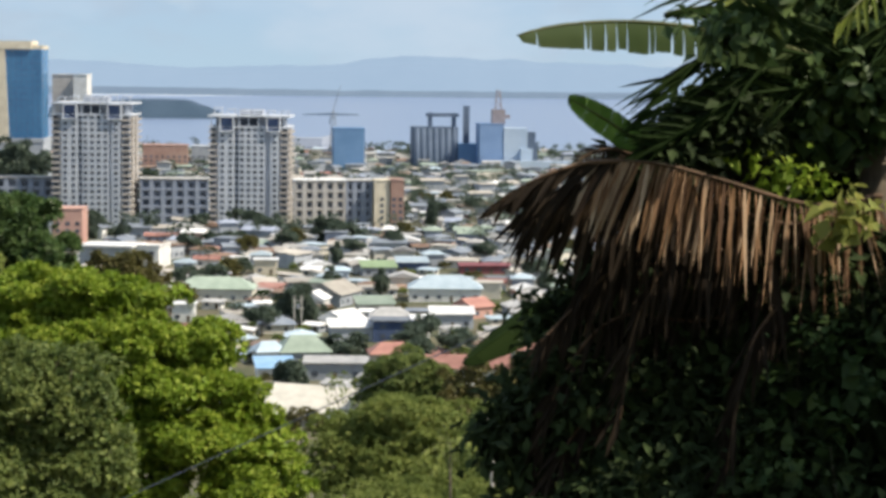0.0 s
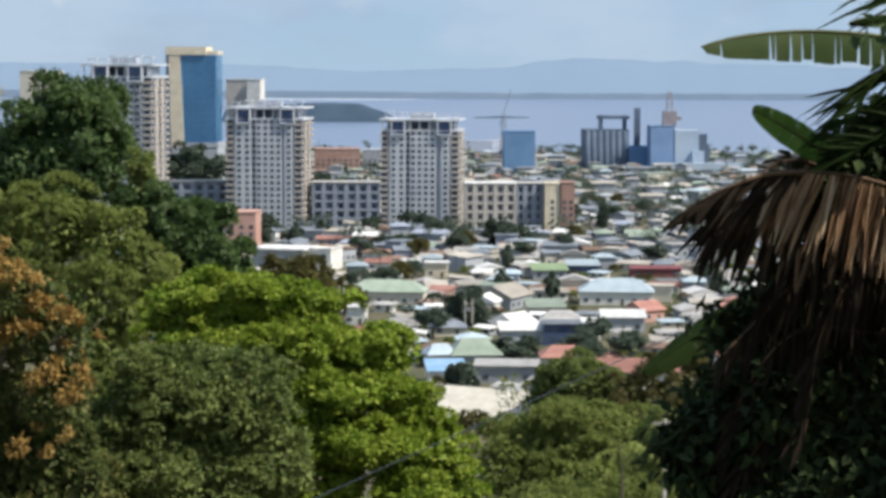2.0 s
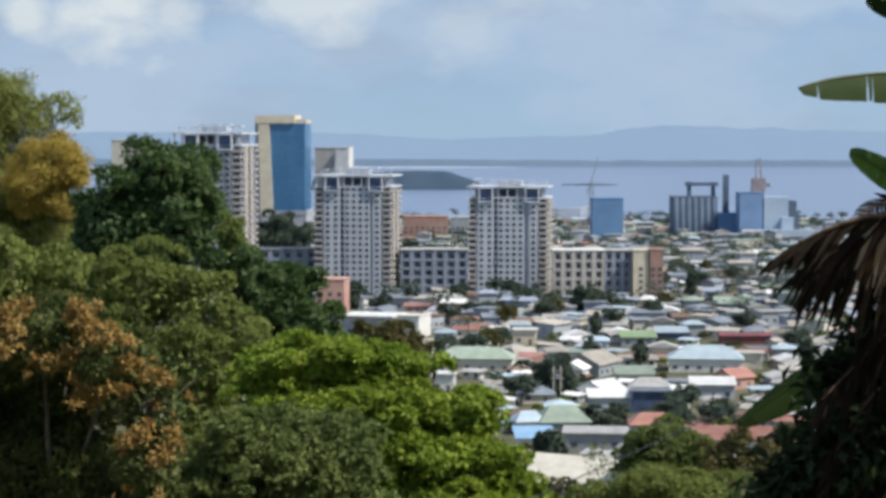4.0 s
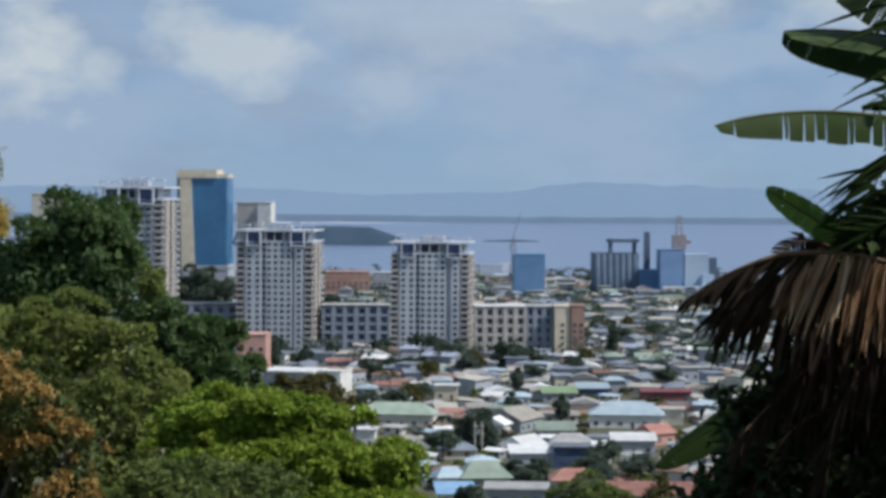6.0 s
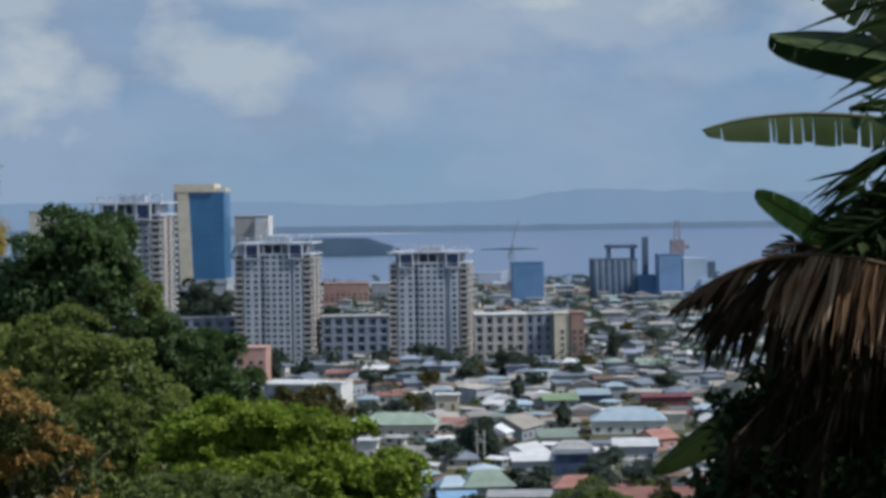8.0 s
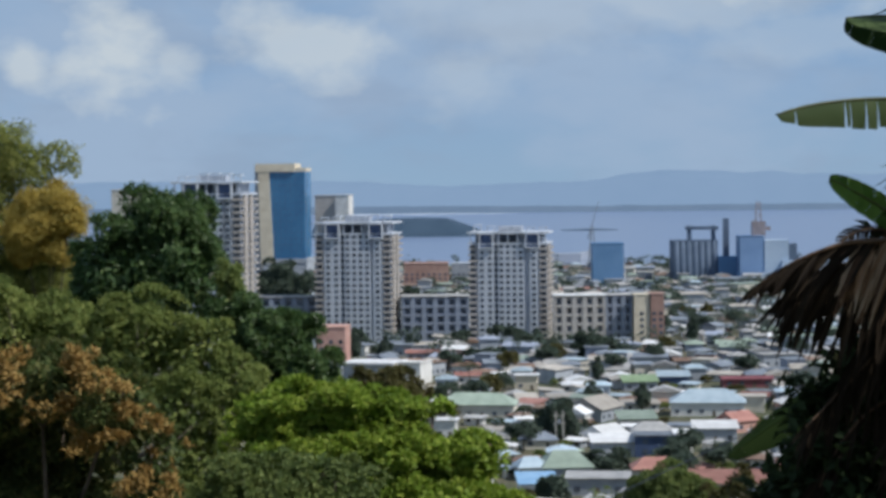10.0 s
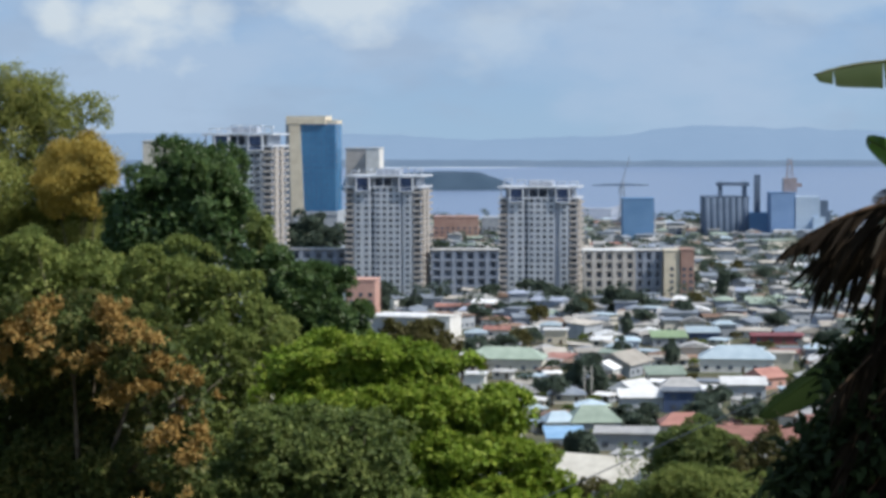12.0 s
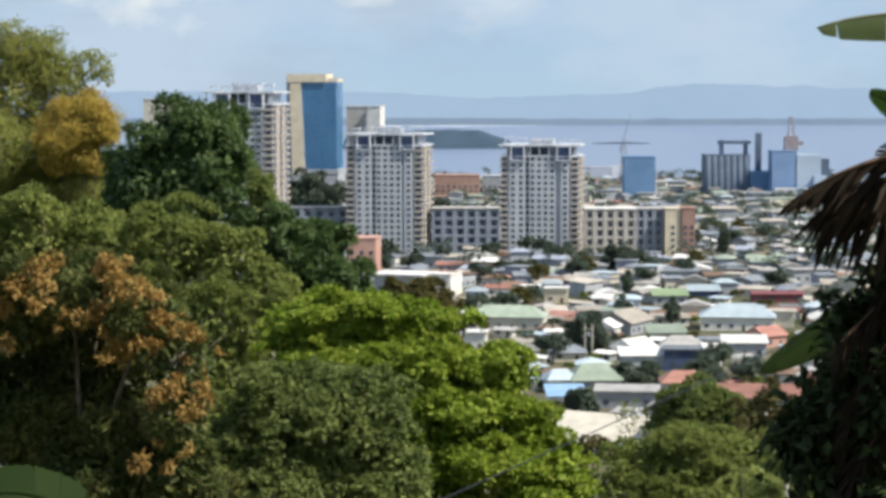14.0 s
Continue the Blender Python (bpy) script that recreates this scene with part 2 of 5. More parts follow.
M = {
    "ground": surface("earth_and_grass", (0.05, 0.07, 0.03), (0.15, 0.13, 0.09), 0.95, 0.03, 0.6),
    "asphalt": surface("asphalt", (0.045, 0.045, 0.05), (0.09, 0.09, 0.09), 0.9, 0.3, 8),
    "white": surface("white_paint", (0.62, 0.61, 0.58), (0.82, 0.81, 0.79), 0.7, 0.25, 3, vary=0.08),
    # the tower paints lean to blue, which stands for haze before them
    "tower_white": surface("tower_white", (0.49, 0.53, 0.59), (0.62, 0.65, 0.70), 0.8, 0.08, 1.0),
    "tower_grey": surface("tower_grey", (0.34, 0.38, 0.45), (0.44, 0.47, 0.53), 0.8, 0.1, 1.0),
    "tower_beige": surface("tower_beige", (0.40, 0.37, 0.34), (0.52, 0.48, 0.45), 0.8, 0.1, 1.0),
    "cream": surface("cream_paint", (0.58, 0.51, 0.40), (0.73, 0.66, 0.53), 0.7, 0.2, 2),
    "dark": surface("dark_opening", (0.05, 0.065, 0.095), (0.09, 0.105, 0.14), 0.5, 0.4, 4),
    "window": surface("window_glass", (0.06, 0.075, 0.10), (0.12, 0.14, 0.18), 0.25, 0.5, 4, spec=0.6, bump=0.0, vary=0.4),
    "blue_glass": surface("blue_glass", (0.04, 0.15, 0.31), (0.065, 0.22, 0.42), 0.25, 0.05, 0.5, spec=0.8, bump=0.0),
    "pink": surface("salmon_wall", (0.45, 0.26, 0.22), (0.58, 0.36, 0.30), 0.85, 0.2, 3, vary=0.1),
    "brick": surface("orange_render", (0.31, 0.19, 0.16), (0.40, 0.26, 0.22), 0.85, 0.2, 3),
    "wall_cream": surface("wall_cream", (0.50, 0.47, 0.41), (0.66, 0.63, 0.56), 0.85, 0.3, 4, vary=0.15),
    # these walls are blue-grey partly to carry haze in their colour
    "wall_grey": surface("wall_grey", (0.30, 0.33, 0.38), (0.44, 0.47, 0.51), 0.85, 0.3, 4, vary=0.2),
    "wall_blue": surface("wall_blue", (0.26, 0.30, 0.38), (0.36, 0.40, 0.50), 0.85, 0.3, 4, vary=0.2),
    "slab_blue": surface("slab_blue_grey", (0.24, 0.28, 0.36), (0.32, 0.36, 0.44), 0.85, 0.3, 4),
    "slab_cream": surface("slab_cream", (0.47, 0.44, 0.42), (0.60, 0.57, 0.54), 0.85, 0.3, 4),
    "navy": surface("navy_paint", (0.05, 0.075, 0.15), (0.09, 0.13, 0.24), 0.7, 0.3, 4),
    "roof_white": surface("roof_white", (0.62, 0.62, 0.62), (0.85, 0.85, 0.85), 0.5, 0.25, 3, vary=0.15),
    "roof_grey": surface("roof_grey", (0.26, 0.26, 0.26), (0.44, 0.43, 0.42), 0.55, 0.25, 3, vary=0.3),
    # bluish, with some of the town's haze in the colour
    "roof_slate": surface("roof_slate", (0.15, 0.175, 0.22), (0.25, 0.28, 0.32), 0.6, 0.25, 3, vary=0.3),
    "roof_green": surface("roof_green", (0.24, 0.30, 0.245), (0.36, 0.43, 0.36), 0.55, 0.25, 3, vary=0.2),
    "roof_red": surface("roof_red", (0.26, 0.12, 0.10), (0.42, 0.22, 0.18), 0.6, 0.25, 3, vary=0.25),
    "roof_blue": surface("roof_blue", (0.34, 0.43, 0.50), (0.48, 0.57, 0.63), 0.5, 0.25, 3, vary=0.2),
    "roof_lime": surface("roof_lime", (0.20, 0.28, 0.16), (0.28, 0.37, 0.22), 0.55, 0.25, 3),
    "roof_sky": surface("roof_sky_blue", (0.20, 0.36, 0.56), (0.30, 0.48, 0.68), 0.5, 0.25, 3),
    "roof_tan": surface("roof_tan", (0.35, 0.32, 0.28), (0.51, 0.47, 0.42), 0.6, 0.25, 3, vary=0.25),
    "roof_rust": surface("rusted_sheet", (0.13, 0.085, 0.065), (0.28, 0.19, 0.145), 0.7, 0.2, 2.5, vary=0.3),
    # port colours are turned bluer to stand for the haze over them
    "mill_grey": surface("mill_grey", (0.085, 0.12, 0.18), (0.13, 0.175, 0.25), 0.8, 0.06, 0.8),
    "port_blue": surface("port_blue", (0.11, 0.225, 0.40), (0.16, 0.29, 0.48), 0.7, 0.06, 0.8),
    "mill_blue": surface("mill_light_blue", (0.17, 0.28, 0.48), (0.23, 0.35, 0.56), 0.7, 0.06, 0.8),
    "port_pale": surface("port_pale_blue", (0.36, 0.46, 0.60), (0.46, 0.56, 0.68), 0.7, 0.06, 0.8),
    "steel": surface("steel_grey", (0.22, 0.24, 0.27), (0.34, 0.36, 0.40), 0.6, 0.3, 3, metal=0.3),
    # red greyed in its colour by the same haze
    "rust_red": surface("hazed_red_paint", (0.26, 0.23, 0.25), (0.34, 0.30, 0.32), 0.7, 0.3, 3),
    "bark": surface("bark", (0.07, 0.055, 0.04), (0.17, 0.14, 0.11), 0.95, 2, 12, bump=0.5),
    "wood_pole": surface("grey_wood", (0.25, 0.24, 0.22), (0.42, 0.41, 0.38), 0.9, 2, 12, bump=0.3),
    # scrub colour with the blue of distant haze mixed in
    "island": surface("hazy_island_scrub", (0.03, 0.058, 0.095), (0.05, 0.085, 0.13), 0.95, 0.02, 0.3),
    "leaf_mango": leafy("mango_leaf", [(0.1, (0.026, 0.058, 0.018)), (0.5, (0.068, 0.128, 0.040)), (0.9, (0.24, 0.33, 0.12))], through_light=0.4, rough=0.38, shine=0.4),
    "leaf_olive": leafy("olive_leaf", [(0.1, (0.085, 0.125, 0.036)), (0.5, (0.20, 0.25, 0.068)), (0.9, (0.44, 0.46, 0.15))], through_light=0.42, rough=0.55, shine=0.15),
    "leaf_bright": leafy("bright_leaf", [(0.1, (0.065, 0.125, 0.016)), (0.5, (0.20, 0.295, 0.032)), (0.9, (0.52, 0.56, 0.11))], through_light=0.4, rough=0.5, shine=0.2),
    "leaf_flush": leafy("flushing_leaf", [(0.1, (0.038, 0.066, 0.020)), (0.5, (0.095, 0.128, 0.038)), (0.9, (0.34, 0.29, 0.10))], through_light=0.4, patch=0.3, shine=0.2, rough=0.5),
    "leaf_rust": leafy("young_rust_leaf", [(0.1, (0.16, 0.10, 0.03)), (0.5, (0.34, 0.215, 0.065)), (0.9, (0.54, 0.38, 0.15))], patch=0.3, patchy=0.5, shine=0.15, rough=0.55),
    "leaf_greygreen": leafy("grey_green_leaf", [(0.1, (0.056, 0.095, 0.030)), (0.5, (0.152, 0.205, 0.062)), (0.9, (0.44, 0.48, 0.16))], through_light=0.42, rough=0.5, shine=0.25, patch=0.35),
    "leaf_brown": leafy("brown_green_leaf", [(0.1, (0.052, 0.058, 0.019)), (0.5, (0.117, 0.111, 0.039)), (0.9, (0.208, 0.169, 0.065))]),
    "leaf_bamboo": leafy("bamboo_leaf", [(0.1, (0.11, 0.15, 0.045)), (0.5, (0.28, 0.31, 0.09)), (0.9, (0.56, 0.50, 0.16))], through_light=0.4, rough=0.6, shine=0.1, patch=0.18, patchy=0.7),
    "leaf_yellow": leafy("yellowed_bamboo_leaf", [(0.1, (0.26, 0.20, 0.05)), (0.5, (0.52, 0.40, 0.10)), (0.9, (0.70, 0.57, 0.18))], through_light=0.4, rough=0.6, shine=0.1),
    # lighter and bluer than plain leaves: haze over the town in the colour
    "leaf_town": leafy("town_tree_leaf", [(0.1, (0.050, 0.078, 0.062)), (0.5, (0.088, 0.122, 0.092)), (0.9, (0.160, 0.198, 0.138))], patch=0.12),
    # the thicket's deep shade is partly put into this dark leaf colour
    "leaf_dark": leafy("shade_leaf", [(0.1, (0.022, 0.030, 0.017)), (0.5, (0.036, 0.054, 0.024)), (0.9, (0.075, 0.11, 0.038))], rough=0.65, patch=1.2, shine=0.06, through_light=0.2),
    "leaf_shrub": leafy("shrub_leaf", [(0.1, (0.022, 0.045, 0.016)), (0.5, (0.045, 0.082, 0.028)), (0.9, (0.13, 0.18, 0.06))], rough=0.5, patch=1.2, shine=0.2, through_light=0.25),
    # banana leaf colour lowered to stand for the shade it hangs in
    "leaf_shaded": leafy("shaded_banana_leaf", [(0.1, (0.012, 0.022, 0.007)), (0.9, (0.024, 0.040, 0.012))], rough=0.9, through_light=0.1, patch=2.0, shine=0.02),
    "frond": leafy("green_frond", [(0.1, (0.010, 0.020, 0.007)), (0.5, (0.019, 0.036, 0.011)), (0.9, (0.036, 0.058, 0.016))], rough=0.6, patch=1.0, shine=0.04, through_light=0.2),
    # yellow-green fronds; on the big palm this brighter colour also stands for sunlight
    "frond_lit": leafy("lit_yellow_frond", [(0.1, (0.08, 0.12, 0.02)), (0.5, (0.17, 0.21, 0.04)), (0.9, (0.34, 0.36, 0.09))], rough=0.4, patch=1.0),
    "frond_dead": leafy("dead_frond", [(0.1, (0.055, 0.03, 0.017)), (0.35, (0.15, 0.083, 0.046)), (0.55, (0.32, 0.19, 0.105)), (0.78, (0.56, 0.42, 0.29))], rough=0.6, shine=0.2, through_light=0.2, patch=1.0, patchy=0.4),
    # darker copy of dead_frond that holds the shade in its colour
    "frond_shade": leafy("shaded_dead_frond", [(0.1, (0.016, 0.012, 0.010)), (0.6, (0.034, 0.026, 0.019)), (0.95, (0.085, 0.060, 0.041))], rough=0.8, through_light=0.08, patch=1.0, shine=0.05),
    "banana_young": leafy("young_banana_leaf", [(0.1, (0.05, 0.10, 0.02)), (0.5, (0.10, 0.19, 0.035)), (0.9, (0.17, 0.28, 0.06))], rough=0.4, through_light=0.4, patch=2.0),
    "banana": leafy("banana_leaf", [(0.1, (0.04, 0.068, 0.024)), (0.45, (0.072, 0.105, 0.042)), (0.9, (0.135, 0.17, 0.08))], rough=0.35, through_light=0.35, patch=2.2, patchy=0.5),
    "rib": surface("leaf_rib", (0.06, 0.07, 0.025), (0.12, 0.13, 0.05), 0.5, 2, 20),
    "rib_dead": surface("dry_rib", (0.06, 0.035, 0.02), (0.14, 0.085, 0.05), 0.7, 2, 20),
    # crimson dulled in its colour for the haze in front
    "container_red": surface("container_red", (0.13, 0.045, 0.052), (0.21, 0.075, 0.085), 0.6, 0.3, 3, vary=0.3),
}


def water_material():
    m = bpy.data.materials.new("sea_water")
    m.use_nodes = True
    n, l = m.node_tree.nodes, m.node_tree.links
    b = n["Principled BSDF"]
    b.inputs["Base Color"].default_value = (0.17, 0.23, 0.36, 1)
    b.inputs["Roughness"].default_value = 0.28
    tc, nz, bp = n.new("ShaderNodeTexCoord"), n.new("ShaderNodeTexNoise"), n.new("ShaderNodeBump")
    nz.inputs["Scale"].default_value, nz.inputs["Detail"].default_value = 0.05, 6.0
    bp.inputs["Strength"].default_value, bp.inputs["Distance"].default_value = 0.6, 2.0
    l.new(tc.outputs["Object"], nz.inputs["Vector"])
    l.new(nz.outputs["Fac"], bp.inputs["Height"])
    l.new(bp.outputs[0], b.inputs["Normal"])
    return m


M["water"] = water_material()


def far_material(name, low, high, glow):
    """The backdrop of distance: far land, its haze of bright air put in as glow."""
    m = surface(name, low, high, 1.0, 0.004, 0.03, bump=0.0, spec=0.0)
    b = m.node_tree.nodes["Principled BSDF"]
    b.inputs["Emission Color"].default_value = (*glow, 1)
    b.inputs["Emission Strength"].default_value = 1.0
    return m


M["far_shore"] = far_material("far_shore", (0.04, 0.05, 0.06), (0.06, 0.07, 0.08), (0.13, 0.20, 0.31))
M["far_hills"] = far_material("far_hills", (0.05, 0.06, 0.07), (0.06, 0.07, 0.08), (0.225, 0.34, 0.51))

# ---- mesh helpers ----


def mesh_of(name, verts, faces, mat, smooth=False):
    me = bpy.data.meshes.new(name)
    me.from_pydata(verts, [], faces)
    me.materials.append(mat)
    if smooth:
        me.polygons.foreach_set("use_smooth", [True] * len(me.polygons))
    me.update()
    return me


def piece(name, data, parent=None, label="", m=None):
    ob = new(name, data)
    if parent is not None:
        ob.parent = parent
    if m is not None:
        ob.matrix_basis = m
    return tagged(ob, label)


def thing(name, m, label, category, group="", kind=""):
    ob = new(name)
    ob.matrix_basis = m
    return tagged(ob, label, category, group, kind)


CUBE_F = [(0, 3, 2, 1), (4, 5, 6, 7), (0, 1, 5, 4), (1, 2, 6, 5), (2, 3, 7, 6), (3, 0, 4, 7)]


def box_data(x0, x1, y0, y1, z0, z1):
    return [(x0, y0, z0), (x1, y0, z0), (x1, y1, z0), (x0, y1, z0), (x0, y0, z1), (x1, y0, z1), (x1, y1, z1), (x0, y1, z1)]


def boxes(name, mat, *items):
    v, f = [], []
    for it in items:
        o = len(v)
        v += box_data(*it)
        f += [tuple(i + o for i in q) for q in CUBE_F]
    return mesh_of(name, v, f, mat)


def tube(v, f, path, radii, sides=7):
    """Adds a tapered tube along a path to the lists of vertices and faces."""
    path = [Vector(p) for p in path]
    o = len(v)
    for i, p in enumerate(path):
        d = (path[min(i + 1, len(path) - 1)] - path[max(i - 1, 0)]).normalized()
        s = d.cross(Vector((0.31, 0.95, 0.05))).normalized()
        u = d.cross(s)
        for k in range(sides):
            a = 2 * math.pi * k / sides
            v.append(tuple(p + (s * math.cos(a) + u * math.sin(a)) * radii[i]))
    for i in range(len(path) - 1):
        for k in range(sides):
            a, b = o + i * sides + k, o + i * sides + (k + 1) % sides
            f.append((a, b, b + sides, a + sides))
    f.append(tuple(o + (len(path) - 1) * sides + k for k in range(sides)))


def spot(a, b, d):
    """The place d metres out at a thousandths to the right of the y axis and b thousandths above the eye's level."""
    return Vector((a * d / 1000, d, EYE + b * d / 1000))


def smooth01(x):
    x = max(0.0, min(1.0, x))
    return x * x * (3 - 2 * x)


def ground_z(x, y):
    r = max(y, 0.0)
    mid = 81.4 - 0.235 * r
    left = 81.4 - 0.225 * min(r, 90) - 0.06 * max(0, min(r, 175) - 90) - 0.27 * max(0, r - 175)
    k = smooth01((x + 0.03 * r + 6) / -12.0) if r > 1 else 0.0
    z = mid * (1 - k) + left * k
    if y < 0:
        z = 81.4 + 0.12 * -y + 0.3 * max(0.0, -y - 6)
    return max(0.0, z)


# ---- the ground, sea and distance ----
def build_ground():
    ys = list(range(-60, 0, 10)) + [i * 8 for i in range(0, 62)] + [520, 700, 1000, 1400, 1800, 1900]
    xs = list(range(-900, -120, 60)) + list(range(-120, 121, 8)) + list(range(180, 960, 60))
    v, f = [], []
    for y in ys:
        for x in xs:
            z = ground_z(x, y)
            if 0 < y < 500 and z > 0.2:
                z += 0.6 * noise.noise(Vector((x * 0.06, y * 0.06, 0)))
            v.append((x, y, max(z, 0)))
    w = len(xs)
    for j in range(len(ys) - 1):
        for i in range(w - 1):
            f.append((j * w + i, j * w + i + 1, (j + 1) * w + i + 1, (j + 1) * w + i))
    tagged(piece("ground", mesh_of("ground", v, f, M["ground"], True)), "grassy hillside falling to a flat built-up plain", "ground", "", "structure")


build_ground()


def build_sea():
    v, f = [], []
    xs = [-3000 + 150 * i for i in range(41)]
    for y in (1890, 2600, 3600, 4900):
        for x in xs:
            edge = 30 * math.sin(x * 0.013) if y == 1890 else 0
            v.append((x, y + edge, -0.4 if y > 1890 else -0.4))
    for j in range(3):
        for i in range(40):
            f.append((j * 41 + i, j * 41 + i + 1, (j + 1) * 41 + i + 1, (j + 1) * 41 + i))
    tagged(piece("sea", mesh_of("sea", v, f, M["water"])), "calm blue-grey gulf water behind the port", "water", "", "structure")


build_sea()


def ridge(name, d, depth, a0, a1, heights, mat, label, step=6, rough=3.0, seed=1):
    """A long low landform: heights are pairs of bearing and height; its crest runs unevenly between them."""
    v, f = [], []
    n = int((a1 - a0) / step)
    for i in range(n + 1):
        a = a0 + step * i
        h = np.interp(a, [p[0] for p in heights], [p[1] for p in heights])
        h = max(0.5, h + rough * noise.noise(Vector((a * 0.07, seed, 0))) + rough * 0.4 * noise.noise(Vector((a * 0.4, seed, 3))))
        x = a * d / 1000
        for yy, k in ((d, 0.0), (d + depth * 0.25, 0.75), (d + depth * 0.5, 1.0), (d + depth, 0.0)):
            v.append((x, yy, -1 + h * k))
    for i in range(n):
        for k in range(3):
            o = i * 4 + k
            f.append((o, o + 4, o + 5, o + 1))
    tagged(piece(name, mesh_of(name, v, f, mat, True)), label, "backdrop", "", "structure")


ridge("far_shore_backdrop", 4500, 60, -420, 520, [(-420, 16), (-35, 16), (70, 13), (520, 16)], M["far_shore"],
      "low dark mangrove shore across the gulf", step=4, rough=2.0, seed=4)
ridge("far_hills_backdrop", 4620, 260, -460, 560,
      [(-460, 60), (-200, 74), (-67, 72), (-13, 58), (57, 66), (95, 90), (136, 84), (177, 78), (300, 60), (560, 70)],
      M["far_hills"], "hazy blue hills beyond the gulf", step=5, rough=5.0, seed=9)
# the glint of sunlit water, put in as a thin glowing ridge
ridge("water_glint_backdrop", 4380, 30, -70, 36, [(-70, 2), (-20, 2.2), (10, 1.4), (36, 0.2)], far_material("far_water_glint", (0.3, 0.3, 0.3), (0.36, 0.36, 0.36), (0.26, 0.36, 0.50)), "pale glowing strip for sunlit water below the mangrove shore", step=2, rough=0.5, seed=6)
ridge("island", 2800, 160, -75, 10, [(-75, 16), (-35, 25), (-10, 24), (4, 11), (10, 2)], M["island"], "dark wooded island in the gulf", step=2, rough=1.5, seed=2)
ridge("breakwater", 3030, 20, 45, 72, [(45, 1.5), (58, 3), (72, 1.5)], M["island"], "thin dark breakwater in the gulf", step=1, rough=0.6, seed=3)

# ---- towers ----


def window_mesh(w, h, d=0.14):
    return boxes("window", M["window"], (-w / 2, w / 2, -d, 0.02, 0, h))


WIN_SMALL = window_mesh(1.7, 1.55)
WIN_WIDE = window_mesh(2.6, 1.5)


def tower(x, y, turn, width, depth, floors, label):
    """A residential tower: light piers with window columns, recessed bays, stacked balconies and a framed crown."""
    fh = 3.0
    body_h = floors * fh
    t = thing("apartment_tower", pose(x, y, 0, 0, 0, turn), label, "tower", "residential towers")
    w, dp = width, depth
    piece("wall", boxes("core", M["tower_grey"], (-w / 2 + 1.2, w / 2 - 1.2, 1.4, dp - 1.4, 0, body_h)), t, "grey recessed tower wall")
    # light piers that stand forward of the core: left edge, width
    piers = [(-w / 2 + 5.2, 8.0, 2), (-w / 2 + 15.4, 13.0, 4), (w / 2 - 9.4, 4.2, 1)]
    for px, pw, cols in piers:
        piece("pier", boxes("pier", M["tower_white"], (px, px + pw, 0, 1.5, 0, body_h)), t, "pale grey pier with window columns")
        for c in range(cols):
            cx = px + pw * (c + 0.5) / cols
            for k in range(floors):
                piece("window", WIN_SMALL, t, "", pose(cx, 0.0, k * fh + 0.9))
    # beige balcony bays at both corners
    bay = boxes("balcony", M["tower_beige"], (0, 4.6, -0.5, 1.6, 0, 1.05))
    side = boxes("balcony", M["tower_beige"], (-0.2, 1.9, 0, 5.0, 0, 1.05))
    for k in range(floors):
        piece("balcony", bay, t, "", pose(-w / 2 + 0.2, 0.3, k * fh))
        piece("balcony", bay, t, "", pose(w / 2 - 4.8, 0.3, k * fh))
        for y0 in (2.0, dp * 0.42, dp - 8):
            piece("balcony", side, t, "", pose(w / 2 - 1.2, y0, k * fh))
    piece("side_wall", boxes("side_wall", M["tower_beige"], (w / 2 - 1.25, w / 2 - 0.4, 7.6, dp * 0.40, 0, body_h), (w / 2 - 1.25, w / 2 - 0.4, dp * 0.42 + 5.4, dp - 8.4, 0, body_h)), t, "beige side wall")
    for k in range(floors):
        piece("window", WIN_WIDE, t, "", pose(-w / 2 + 2.4, 1.36, k * fh + 1.1))
        piece("window", WIN_WIDE, t, "", pose(w / 2 - 2.6, 1.36, k * fh + 1.1))
        piece("window", WIN_SMALL, t, "", pose(-w / 2 + 14.3, 1.36, k * fh + 1.0))
    # crown: a deep shaded loggia with glazed square frames before it
    z = body_h
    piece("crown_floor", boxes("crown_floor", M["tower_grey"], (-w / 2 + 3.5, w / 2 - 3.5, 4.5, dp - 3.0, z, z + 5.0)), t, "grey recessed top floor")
    # flat dark panels stand for the shade inside open bays
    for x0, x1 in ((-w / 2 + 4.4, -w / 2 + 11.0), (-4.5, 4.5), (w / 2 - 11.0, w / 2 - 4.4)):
        piece("window", boxes("window", M["dark"], (x0, x1, 4.3, 4.46, z + 0.6, z + 4.4)), t, "dark panel for the shade of a tall opening")
    piece("crown_slab", boxes("crown_slab", M["tower_white"], (-w / 2, w / 2, -0.3, dp, z - 0.5, z + 0.35), (-w / 2 - 0.2, w / 2 + 0.2, -0.4, dp + 0.2, z + 5.0, z + 5.8)), t, "pale roof slab")
    for cx in (-w / 2 + 9.4, w / 2 - 8.0):
        piece("crown_frame", boxes("crown_frame", M["tower_white"], (cx - 3.6, cx - 2.9, -1.3, 1.2, z - 1.6, z + 5.4), (cx + 2.9, cx + 3.6, -1.3, 1.2, z - 1.6, z + 5.4),
                                   (cx - 3.6, cx + 3.6, -1.32, 1.2, z - 2.3, z - 1.6), (cx - 3.6, cx + 3.6, -1.32, 1.2, z + 4.7, z + 5.4)), t, "pale square frame")
        piece("crown_window", boxes("crown_window", M["navy"], (cx - 2.9, cx + 2.9, -0.3, -0.1, z - 1.6, z + 4.7)), t, "dark blue square glazing")
    for i in range(9):
        px = -w / 2 + 1.5 + i * (w - 3) / 8
        piece("column", boxes("column", M["tower_white"], (px - 0.25, px + 0.25, 0.2, 0.9, z + 0.3, z + 5.1)), t)
    pg = []
    rng = random.Random(int(x * 7 + floors))
